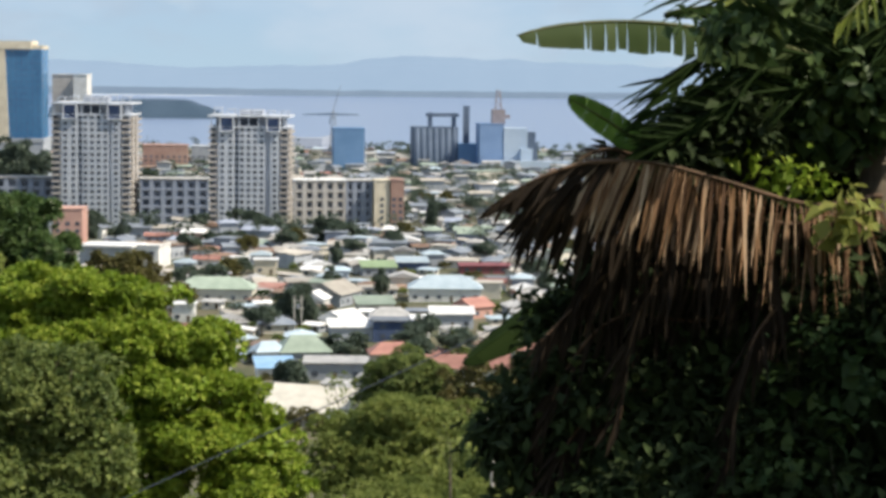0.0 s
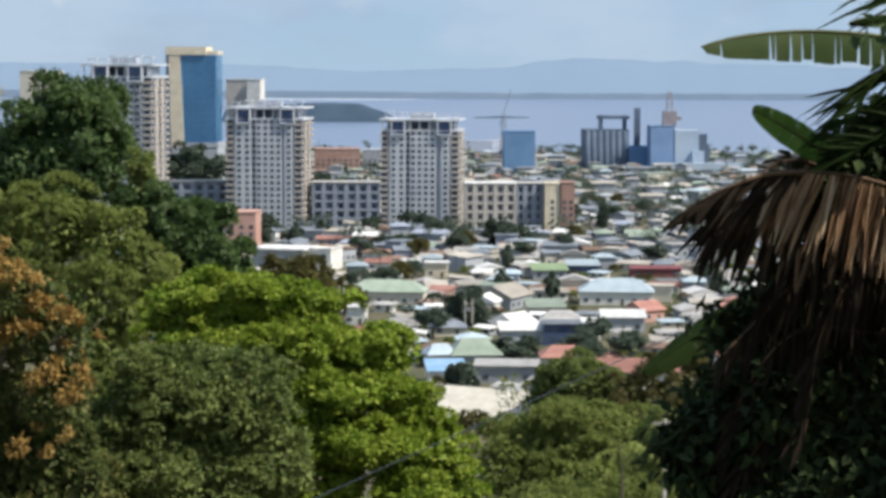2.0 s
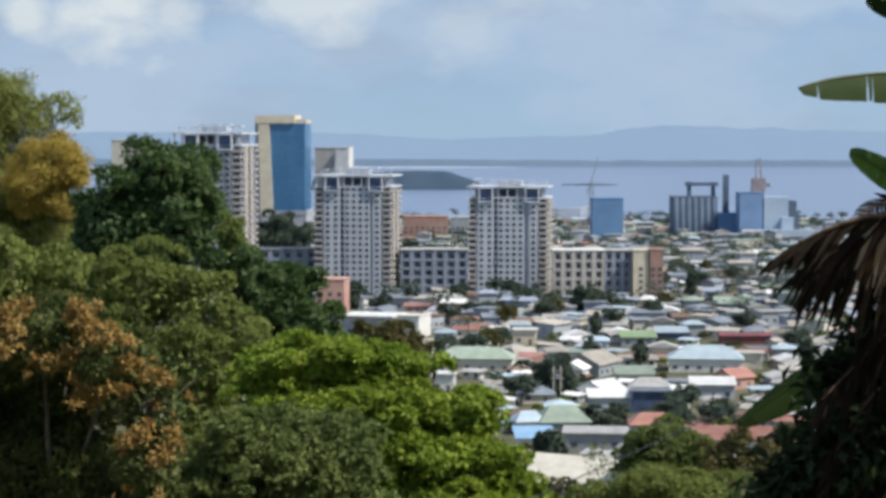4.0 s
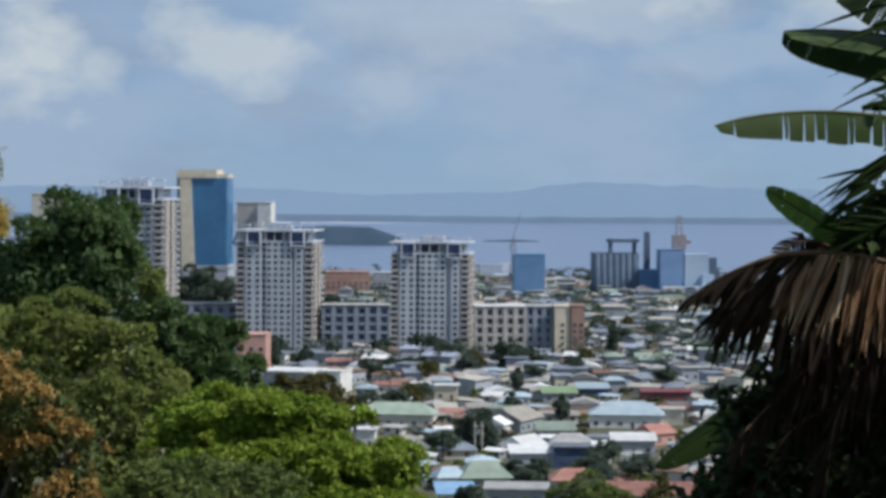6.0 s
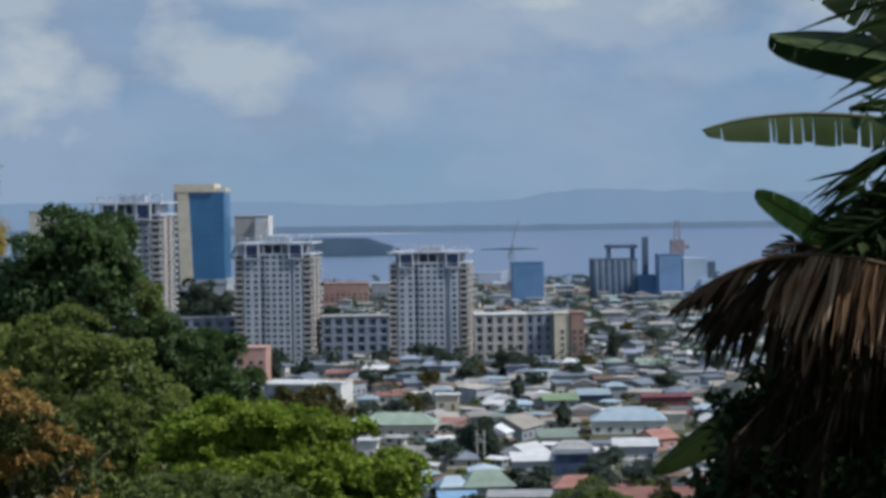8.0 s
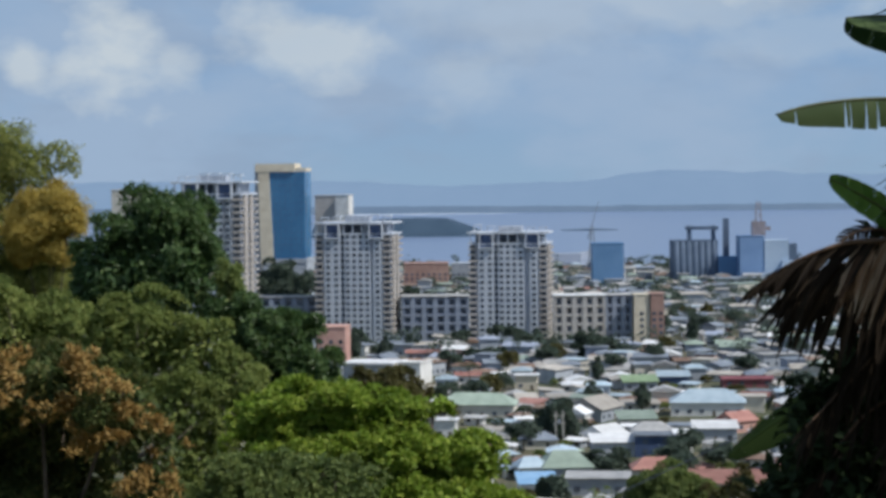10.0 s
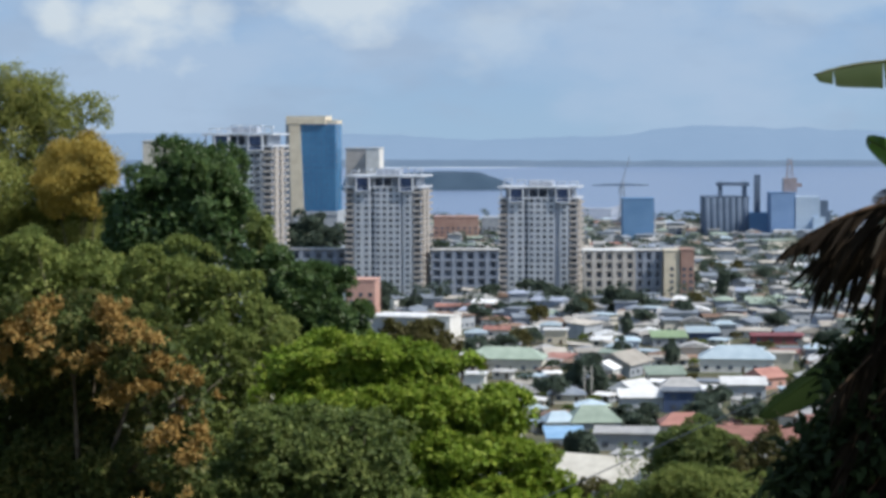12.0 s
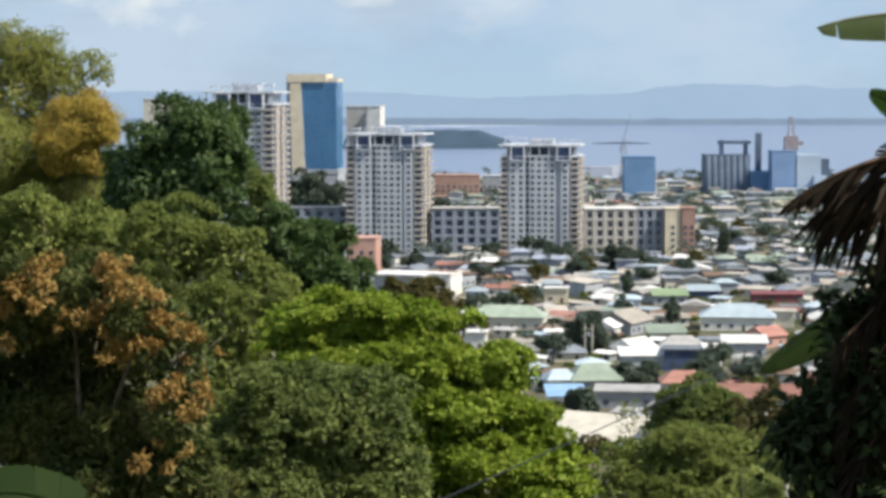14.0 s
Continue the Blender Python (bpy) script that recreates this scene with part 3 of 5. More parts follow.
    for i in range(6):
        px = -w / 2 + 3 + i * (w - 7.5) / 5
        hh = rng.choice([1.9, 2.6, 3.2])
        pg += [(px, px + 0.4, 1.5, 2.0, z + 6, z + 6 + hh), (px + 3.6, px + 4.0, 1.5, 2.0, z + 6, z + 6 + hh), (px, px + 4.0, 1.4, 7.0, z + 6 + hh, z + 6.4 + hh)]
    piece("pergola", boxes("pergola", M["tower_white"], *pg), t, "white roof pergola frames")
    piece("plant_room", boxes("plant_room", M["tower_grey"], (-6, 6, dp * 0.4, dp * 0.7, z + 6, z + 8.6)), t)
    return t


tower(20.2, 1046, -7, 40.6, 30, 16, "pale high-rise apartment tower with beige balconies and framed crown")
tower(-56.6, 1030, -8, 39.2, 30, 18, "pale high-rise apartment tower with dark recess and framed crown")
tower(-119.8, 960, -9, 33.5, 30, 25, "tall pale apartment tower half hidden behind mango tree")


def glass_tower():
    x0, x1, d = -130.0, -98.8, 1275
    t = thing("office_tower", pose((x0 + x1) / 2, d, 0, 0, 0, -4), "cream office tower with a blue glass front", "tower")
    w = x1 - x0
    top = EYE + 6 * 1.275
    piece("glass_front", boxes("glass_front", M["blue_glass"], (-w / 2 + 9.4, w / 2, 0, 26, 32.6, top - 5)), t, "blue mirrored glass")
    piece("rear_wall", boxes("rear_wall", M["tower_grey"], (-w / 2, -w / 2 + 5, 3, 26, 0, top - 2)), t, "grey side wall")
    v = [(-w / 2 + 4.4, -1.0, 0), (-w / 2 + 13.0, -1.0, 0), (-w / 2 + 13.0, 20, 0), (-w / 2 + 4.4, 20, 0),
         (-w / 2 + 2.6, -1.0, top - 3), (-w / 2 + 9.3, -1.0, top - 3), (-w / 2 + 9.3, 20, top - 3), (-w / 2 + 2.6, 20, top - 3)]
    piece("front_wall", mesh_of("front_wall", v, CUBE_F, M["cream"]), t, "cream tapering front strip")
    piece("cap", boxes("cap", M["cream"], (-w / 2 + 1, w / 2 - 6, -1.3, 26.4, top - 4.9, top), (w / 2 - 5.98, w / 2 + 0.3, 2, 26.4, top - 4.9, top - 2.6)), t, "cream roof cap")
    piece("podium", boxes("podium", M["wall_grey"], (-w / 2 + 5, w / 2 + 1, -1.4, 30, 0, 30), (-w / 2 + 13.2, w / 2 + 1.3, -1.8, 30, 30.02, 32.5)), t, "grey podium with pale parapet")
    mull = [(-w / 2 + 9.6 + i * 3.2, -w / 2 + 9.75 + i * 3.2, -0.1, 0.05, 32.7, top - 5) for i in range(8)]
    mull += [(-w / 2 + 9.6, w / 2 - 0.05, -0.08, 0.04, 34 + k * 3.6, 34.12 + k * 3.6) for k in range(13)]
    piece("mullions", boxes("mullions", M["navy"], *mull), t)


glass_tower()


def plain_block(name, x0, x1, y, depth, z1, mat, label, cat, cols=0, rows=0, turn=0, win=None, roof=None, z0=0, fh=3.1, base=1.2):
    """A rectangular building with a parapet and a grid of real windows."""
    w = x1 - x0
    t = thing(name, pose((x0 + x1) / 2, y, z0, 0, 0, turn), label, cat)
    h = z1 - z0
    piece("wall", boxes("wall", mat, (-w / 2, w / 2, 0, depth, 0, h)), t)
    piece("roof", boxes("roof", roof or mat, (-w / 2 - 0.3, w / 2 + 0.3, -0.3, depth + 0.3, h, h + 0.5)), t)
    for r in range(rows):
        for c in range(cols):
            piece("window", win or WIN_SMALL, t, "", pose(-w / 2 + w * (c + 0.5) / cols, 0, base + r * fh))
    return t


plain_block("office_block", -97, -83, 1330, 20, 70, M["slab_cream"], "pale office block behind the towers", "building", 5, 12, -10)
plain_block("office_block", -83.2, -74.5, 1318, 12, 70.4, M["white"], "white stair tower of an office block", "building", 1, 10, -10)
plain_block("office_block", -196, -176.5, 1150, 20, 76, M["wall_cream"], "cream office block behind the trees", "building", 6, 20, -5)


def slab(x0, x1, y, top, mat, label, group, bays, floors=5):
    """A long apartment slab: recessed dark balconies between wall strips, floor bands across."""
    w = x1 - x0
    t = thing("apartment_slab", pose(x0, y, 0, 0, 0, 0), label, "building", group)
    piece("wall", boxes("wall", mat, (0, w, 1.6, 15, 0, top)), t)
    piece("roof", boxes("roof", M["roof_white"] if mat is M["slab_cream"] else M["roof_grey"], (-0.4, w + 0.4, -0.3, 15.4, top, top + 0.5)), t, "flat roof slab")
    fh = (top - 1.0) / floors
    bw = w / bays
    for i in range(bays + 1):
        piece("pier", boxes("pier", mat, (max(0, i * bw - 0.9), min(w, i * bw + 0.9), 0, 1.6, 0, top)), t)
    for i in range(bays):
        for k in range(floors):
            piece("balcony", boxes("balcony", mat, (i * bw + 0.9, i * bw + bw - 0.9, 0.1, 1.6, k * fh, k * fh + 1.0)), t)
            piece("window", boxes("window", M["window"], (i * bw + 1.7, i * bw + bw - 1.7, 1.5, 1.64, k * fh + 1.2, k * fh + fh - 0.7)), t)


slab(42, 67, 1020, 23.0, M["slab_cream"], "cream apartment slab with balconies beside the tower", "apartment slabs", 5)
slab(67.5, 80.5, 1024, 22.8, M["slab_blue"], "blue-grey apartment slab with recessed balconies", "apartment slabs", 3)
slab(-33, 0.5, 1035, 22.4, M["slab_blue"], "blue-grey apartment slab between the towers", "apartment slabs", 6)
slab(-104, -75, 1040, 22.4, M["slab_blue"], "blue-grey apartment slab behind mango trees", "apartment slabs", 5)
plain_block("stair_block", 81, 88.5, 1018, 14, 23.2, M["cream"], "cream stair tower at the end of a slab", "building", 1, 5)
plain_block("stair_block", 89, 95.5, 1017, 14, 23.6, M["brick"], "orange-rendered end block of an apartment slab", "building", 2, 5)
plain_block("salmon_building", -65.5, -53, 900, 14, 17.4, M["pink"], "salmon-pink building behind the trees", "building", 3, 4, -6)


def white_building():
    y = 826
    t = thing("white_building", pose(-32, y, 0, 0, 0, -16), "white two-storey building with a flat bright roof", "building")
    piece("wall", boxes("wall", M["white"], (-16.5, 13.5, 0, 16, 0, 8.3)), t)
    # this wall's shade is put in by a greyer colour than the rest
    piece("annexe_wall", boxes("annexe_wall", M["wall_grey"], (-17, 1.5, -5, 0, 0, 8.0)), t, "front wall greyed to hold its shade")
    piece("roof", boxes("roof", M["roof_white"], (-18, 4.5, -6.2, 12, 8.35, 9.0)), t, "bright white flat roof")
    for i, xx in enumerate((6, 10.5, 3)):
        piece("window", boxes("window", M["window"], (xx - 1.2, xx + 1.2, -0.1, 0.05, 2.2 + (i % 2) * 2.6, 4.0 + (i % 2) * 2.6)), t)
    piece("parapet", boxes("parapet", M["white"], (4.6, 13.8, -0.2, 0.2, 8.3, 9.1), (13.4, 13.8, 0.3, 16, 8.3, 9.1)), t)


white_building()

plain_block("brown_warehouse", -46, -14, 1500, 26, 19, M["brick"], "long red-brown warehouse behind the towers", "building", 8, 4)
plain_block("brown_warehouse", -12, 6, 1560, 26, 16, M["wall_grey"], "grey warehouse by the shore", "building", 5, 3)
# ---- the port ----
plain_block("port_tower", 91, 113.5, 1520, 24, 31.5, M["port_blue"], "blue industrial tower at the port", "building", 4, 0)
mill = plain_block("grain_mill", 158, 192, 1605, 30, 29.8, M["mill_grey"], "dark grey grain silo block with a roof gantry", "silo", 0, 0)
for i in range(7):
    v, f = [], []
    tube(v, f, [(-14.6 + i * 4.85, 1.5, 0), (-14.6 + i * 4.85, 1.5, 29.6)], [2.2, 2.2], 12)
    piece("silo", mesh_of("silo", v, f, M["mill_grey"], True), mill)
piece("gantry", boxes("gantry", M["mill_grey"], (-5.5, -2.5, 6, 10, 30, 41.5), (13, 16, 6, 10, 30, 41.5), (-7, 18, 5, 11, 38.5, 41)), mill, "dark conveyor gantry on the roof")
piece("chimney", boxes("chimney", M["mill_grey"], (21.6, 26.0, 2, 6, 0, 47)), mill, "dark square elevator shaft")
piece("shed", boxes("shed", M["port_blue"], (17.2, 37, -3, 18, 0, 18)), mill, "blue shed")
blk = plain_block("flour_mill", 206, 224.5, 1582, 24, 33.8, M["mill_blue"], "tall blue mill building with a pale annexe", "building", 0, 0)
piece("annexe", boxes("annexe", M["port_pale"], (9.3, 27.5, -0.6, 20, 0, 31), (22, 31, -4, 0, 0, 15.5)), blk, "pale blue annexe")
piece("base_shed", boxes("base_shed", M["port_pale"], (-8, 60, -10, -5, 0, 6.5)), blk, "low pale shed")
piece("stair", boxes("stair", M["mill_grey"], (28, 34, 2, 8, 0, 28), (34, 36, 4, 6, 0, 20)), blk)


def lattice_mast(name, x, y, h, w, mat, label):
    t = thing(name, pose(x, y, 0), label, "crane")
    v, f = [], []
    for sx in (-1, 1):
        for sy in (-1, 1):
            tube(v, f, [(sx * w, sy * w, 0), (sx * w * 0.25, sy * w * 0.25, h)], [0.42, 0.24], 5)
    n = 8
    for k in range(n):
        z0, z1 = h * k / n, h * (k + 1) / n
        r0, r1 = w * (1 - 0.75 * k / n), w * (1 - 0.75 * (k + 1) / n)
        tube(v, f, [(-r0, -r0, z0), (r1, -r1, z1)], [0.2, 0.2], 4)
        tube(v, f, [(r0, -r0, z0), (-r1, -r1, z1)], [0.2, 0.2], 4)
    piece("mast", mesh_of("mast", v, f, mat), t)
    return t


tw = lattice_mast("red_tower", 221, 1590, 60, 5.2, M["rust_red"], "red and cream lattice tower above the mill")
piece("head_house", boxes("head_house", M["rust_red"], (-5, 5, -4, 4, 34, 45), (4, 9, -2, 2, 38, 41)), tw, "rust-red head house")
cr = lattice_mast("harbour_crane", 111, 1860, 36, 3.4, M["steel"], "grey harbour crane with a raised jib")
v, f = [], []
tube(v, f, [(-4, 0, 24), (6, 0, 58)], [0.5, 0.25], 5)
piece("jib", mesh_of("jib", v, f, M["steel"]), cr)


def ship():
    t = thing("cargo_ship", pose(84, 1935, 0, 0, 0, 8), "grey cargo ship moored at the quay", "ship")
    v = [(-22, -6, 0), (20, -6, 0), (28, 0, 0), (20, 6, 0), (-22, 6, 0), (-24, -7, 9), (20, -7, 9), (33, 0, 12), (20, 7, 9), (-24, 7, 9)]
    piece("hull", mesh_of("hull", v, [(0, 1, 6, 5), (1, 2, 7, 6), (2, 3, 8, 7), (3, 4, 9, 8), (4, 0, 5, 9), (5, 6, 7, 8, 9)], M["tower_grey"]), t)
    piece("bridge", boxes("bridge", M["white"], (-20, -9, -5, 5, 9, 20), (-18, -12, -4, 4, 20, 23)), t, "white bridge house")


ship()

# ---- houses on the plain ----
WALLS = ["white", "wall_cream", "wall_grey", "wall_cream", "wall_grey", "white", "pink"]
ROOFS = ["roof_white", "roof_grey", "roof_green", "roof_red", "roof_blue", "roof_tan", "roof_slate", "roof_rust"]
ROOF_WORD = {"roof_white": "bright white", "roof_grey": "weathered grey", "roof_green": "pale green", "roof_red": "rust-red", "roof_blue": "light blue", "roof_tan": "tan", "roof_slate": "dark grey", "roof_rust": "rusted brown"}
HOUSE_WIN = boxes("window", M["window"], (-0.75, 0.75, -0.12, 0.03, 0, 1.25))
HOUSE_DOOR = boxes("door", M["bark"], (-0.5, 0.5, -0.08, 0.03, 0, 2.05))


def roof_mesh(kind, w, d, z, mat, pitch=0.28, over=0.7):
    x, y0, y1, t = w / 2 + over, -over, d + over, 0.22
    if kind == "flat":
        return boxes("roof", mat, (-x, x, y0, y1, z, z + 0.35))
    if kind == "shed":
        h = (d + 2 * over) * pitch * 0.6
        v = [(-x, y0, z), (x, y0, z), (x, y1, z + h), (-x, y1, z + h), (-x, y0, z + t), (x, y0, z + t), (x, y1, z + h + t), (-x, y1, z + h + t)]
        return mesh_of("roof", v, CUBE_F, mat)
    h, ym = (d / 2 + over) * pitch * 2, d / 2
    i = 0.0 if kind == "gable" else min(x * 0.55, d / 2)
    v = [(-x, y0, z), (x, y0, z), (x, y1, z), (-x, y1, z), (-x, y0, z + t), (x, y0, z + t), (x, y1, z + t), (-x, y1, z + t), (-x + i, ym, z + h), (x - i, ym, z + h)]
    f = [(0, 3, 2, 1), (0, 1, 5, 4), (1, 2, 6, 5), (2, 3, 7, 6), (3, 0, 4, 7), (4, 5, 9, 8), (5, 6, 9), (6, 7, 8, 9), (7, 4, 8)]
    return mesh_of("roof", v, f, mat)


def house(m, w, d, h, kind, wall, roof, label, group="houses on the plain", detail=True, pitch=0.28):
    t = thing("house", m, label, "house", group)
    piece("wall", boxes("wall", M[wall], (-w / 2, w / 2, 0, d, 0, h)), t)
    piece("roof", roof_mesh(kind, w, d, h, M[roof], pitch), t)
    if detail:
        for fl in range(max(1, int(h // 3))):
            n = max(2, int(w // 4))
            for i in range(n):
                xx = -w / 2 + w * (i + 0.5) / n
                if fl == 0 and i == n // 2:
                    piece("door", HOUSE_DOOR, t, "", pose(xx, 0, 0.05))
                else:
                    piece("window", HOUSE_WIN, t, "", pose(xx, 0, 1.1 + fl * 2.9))
            piece("window", HOUSE_WIN, t, "", pose(w / 2, d * 0.4, 1.1 + fl * 2.9, 0, 0, 90))
    return t


def hero(a, d, w, dep, h, kind, wall, roof, label, turn=0, pitch=0.28):
    p = spot(a, 0, d)
    HEROES.append((p.x, d + dep / 2, max(w, dep) / 2 + 3))
    house(pose(p.x, d, ground_z(p.x, d), 0, 0, turn), w, dep, h, kind, wall, roof, label, "", True, pitch)


HEROES = [(-32, 832, 22), (-59, 905, 12), (20, 1060, 30), (-55, 1045, 30), (75, 1027, 24), (55, 1027, 24), (-16, 1042, 24), (-90, 1048, 24)]
hero(3.1, 708, 26, 12, 4.5, "hip", "wall_cream", "roof_green", "long house with a pale green metal roof", -8)
hero(68.6, 700, 17.4, 13, 4.0, "gable", "wall_grey", "roof_tan", "gabled house with a tan sheet roof", 62)
hero(114.5, 708, 24.8, 14, 4.5, "hip", "white", "roof_blue", "long house with a light blue hipped roof", -6)
hero(133.8, 801, 19.2, 9, 3.2, "gable", "container_red", "container_red", "long low building with dark crimson walls and roof", 0, 0.1)
hero(82.5, 792, 12.8, 9, 3.5, "shed", "wall_grey", "roof_lime", "low house with a fresh green sheet roof", 3)
hero(98.5, 806, 11.7, 8, 4.0, "shed", "navy", "roof_blue", "low blue house with a light blue roof", 0)
hero(47.6, 561, 13.1, 13, 3.6, "hip", "wall_grey", "roof_green", "house with a broad green hipped roof", 6)
hero(89.2, 607, 11.6, 9, 6.2, "flat", "navy", "roof_slate", "dark blue two-storey house with a flat roof", -4)
hero(103.0, 609, 5.2, 9, 6.6, "flat", "white", "roof_white", "narrow white end house beside the blue one", -4)
hero(69.5, 609, 12.5, 8, 4.2, "shed", "wall_grey", "roof_white", "house with a bright white lean-to roof", 2)
hero(70.3, 633, 10.3, 9, 3.5, "gable", "white", "roof_white", "white house with a bright gable roof", 48)
hero(57.0, 684, 7.8, 8, 4.0, "gable", "white", "roof_white", "small bright white gabled house", 70)
hero(87.8, 638, 12, 9, 3.4, "hip", "wall_grey", "roof_grey", "house with a weathered grey hipped roof", -4)
hero(81.1, 672, 11.7, 9, 3.5, "shed", "wall_cream", "roof_green", "cream house with a dull green roof", 4)
hero(132.8, 664, 9, 9, 3.5, "gable", "pink", "roof_red", "salmon house with a faded red gable roof", 35)
hero(-11.7, 655, 6.8, 7, 5.5, "flat", "white", "roof_white", "small white two-storey house with a flat roof", -6)
hero(27.6, 799, 8.6, 8, 5.5, "flat", "cream", "roof_white", "small cream two-storey house", -4)
hero(118.2, 637, 13, 8, 4.5, "shed", "wall_grey", "roof_white", "grey house with a bright white sheet roof", -3)
hero(126.8, 526, 21, 12, 4.2, "gable", "white", "roof_red", "long white building with a faded red roof", -2, 0.22)
hero(44.5, 468, 21, 20, 2.4, "gable", "white", "wall_cream", "large shed with a pale cream gable roof", -28, 0.26)
hero(33.0, 533, 9.2, 9, 3.5, "shed", "white", "roof_sky", "house with a bright blue sheet roof", 4)
hero(30.9, 562, 7.4, 8, 3.6, "hip", "white", "roof_blue", "small white house with a pale blue roof", 10)
hero(61.5, 535, 15.7, 12, 4.4, "flat", "wall_grey", "roof_grey", "low workshop with shaded grey walls and a flat roof", -5)
hero(89.7, 555, 11.9, 9, 3.8, "hip", "wall_cream", "roof_red", "house with an orange-red tiled roof", 0)
hero(-2.2, 597, 12.3, 9, 3.6, "gable", "white", "roof_red", "house with a brown-red roof beside trees", -5)

rng = random.Random(11)
protos = []
for i in range(30):
    roof = ["roof_white", "roof_grey", "roof_tan", "roof_slate", "roof_tan", "roof_green", "roof_slate", "roof_red", "roof_grey", "roof_blue", "roof_tan", "roof_rust"][i % 12]
    wall = rng.choice(WALLS)
    kind = rng.choice(["hip", "gable", "gable", "shed", "gable", "flat"])
    if roof == "roof_white" and kind == "hip":
        kind = "shed"
    lbl = "%s-roofed %s house in the dense town" % (ROOF_WORD[roof], {"white": "white", "wall_cream": "cream", "wall_grey": "grey", "pink": "salmon"}[wall])
    protos.append((rng.uniform(6.5, 14), rng.uniform(6, 10), rng.choice([2.6, 2.8, 3.0, 3.2, 5.4]), kind, wall, roof, lbl))
made = {}
lots = []
y = 470.0
while y < 1840:
    x = -0.115 * y - rng.uniform(0, 10)
    while x < 0.235 * y:
        x += rng.uniform(9, 14.5) + (y - 470) * 0.004
        yy = y + rng.uniform(-4, 4)
        if any((x - hx) ** 2 + (yy + 4 - hy) ** 2 < (hr + 7) ** 2 for hx, hy, hr in HEROES):
            continue
        if any(abs(x - hx) < hr + 3 and hy - 42 < yy < hy for hx, hy, hr in HEROES):
            continue
        if rng.random() < 0.10 or (yy < 560 and 0.10 * yy < x < 0.16 * yy):
            continue
        lots.append((x, yy, rng.randrange(len(protos)), rng.choice([0, 0, 90, 90, 45, -20]) + rng.uniform(-12, 12)))
    y += 13.5 + (y - 470) * 0.012
NEAR_LOTS = 290
for x, yy, k, turn in lots[:NEAR_LOTS]:
    m = pose(x, yy, 0, 0, 0, turn)
    if k not in made:
        w, d, h, kind, wall, roof, lbl = protos[k]
        made[k] = house(m, w, d, h, kind, wall, roof, lbl, pitch=0.17)
    else:
        copy_thing(made[k], m)

# small sheds and lean-tos squeezed between the nearer houses
sheds = []
rng = random.Random(23)
for k, (w, d, h, kind, wall, roof) in enumerate([(5.5, 4.5, 2.2, "shed", "wall_grey", "roof_rust"), (4.5, 4.0, 2.1, "gable", "wall_cream", "roof_tan"), (6.5, 4.5, 2.3, "shed", "white", "roof_grey"),
                                                 (5.0, 5.0, 2.2, "gable", "wall_grey", "roof_white"), (7.0, 4.0, 2.2, "shed", "wall_cream", "roof_blue"), (4.0, 4.0, 2.4, "flat", "wall_grey", "roof_slate")]):
    for i in range(15):
        y = rng.uniform(490, 800)
        x = rng.uniform(-0.06, 0.2) * y
        if any((x - hx) ** 2 + (y - hy) ** 2 < (hr + 3) ** 2 for hx, hy, hr in HEROES) or any((x - q[0]) ** 2 + (y - q[1] - 4) ** 2 < 64 for q in lots[:NEAR_LOTS]):
            continue
        m = pose(x, y, 0, 0, 0, rng.uniform(-40, 40))
        if len(sheds) <= k:
            sheds.append(house(m, w, d, h, kind, wall, roof, "small %s-roofed shed squeezed between the houses" % ROOF_WORD[roof], "sheds between the houses", pitch=0.15))
        else:
            copy_thing(sheds[k], m)


def far_town():
    """The rest of the town, too small to pick apart: walls, roofs and windows in one mesh."""
    names = sorted(set(WALLS + ROOFS + ["window", "wall_grey", "roof_slate", "wall_blue"]))
    v, f, mi = [], [], []
    for x, yy, k, turn in lots[NEAR_LOTS:]:
        w, d, h, kind, wall, roof, lbl = protos[k]
        big = 1.0 if rng.random() < 0.8 else rng.uniform(1.4, 2.2)
        w, h = w * big, h * rng.choice([1, 1, 1, 1.6])
        # many far roofs and walls turn blue-grey: distant haze put into their colour
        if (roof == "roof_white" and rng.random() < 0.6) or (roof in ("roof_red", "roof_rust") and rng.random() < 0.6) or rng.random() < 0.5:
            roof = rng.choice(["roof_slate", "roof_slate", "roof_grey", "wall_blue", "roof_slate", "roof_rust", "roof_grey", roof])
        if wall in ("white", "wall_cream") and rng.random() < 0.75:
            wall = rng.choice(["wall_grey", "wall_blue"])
        m = pose(x, yy, 0, 0, 0, turn)
        wins = [(-w / 2 + w * (i + 0.5) / 4 - 0.7, -w / 2 + w * (i + 0.5) / 4 + 0.7, -0.1, 0.04, 1.1, 2.4) for i in range(4)]
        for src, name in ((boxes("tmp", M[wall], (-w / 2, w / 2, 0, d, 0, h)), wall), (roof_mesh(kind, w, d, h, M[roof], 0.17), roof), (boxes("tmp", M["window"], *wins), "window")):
            o = len(v)
            v += [tuple(m @ q.co) for q in src.vertices]
            for p in src.polygons:
                f.append(tuple(i + o for i in p.vertices))
                mi.append(names.index(name))
            bpy.data.meshes.remove(src)
    me = bpy.data.meshes.new("far_houses")
    me.from_pydata(v, [], f)
    for q in names:
        me.materials.append(M[q])
    me.polygons.foreach_set("material_index", mi)
    me.update()
    tagged(piece("far_houses", me), "dense far town of low houses and sheds", "houses", "", "stuff")


far_town()

# ---- trees ----


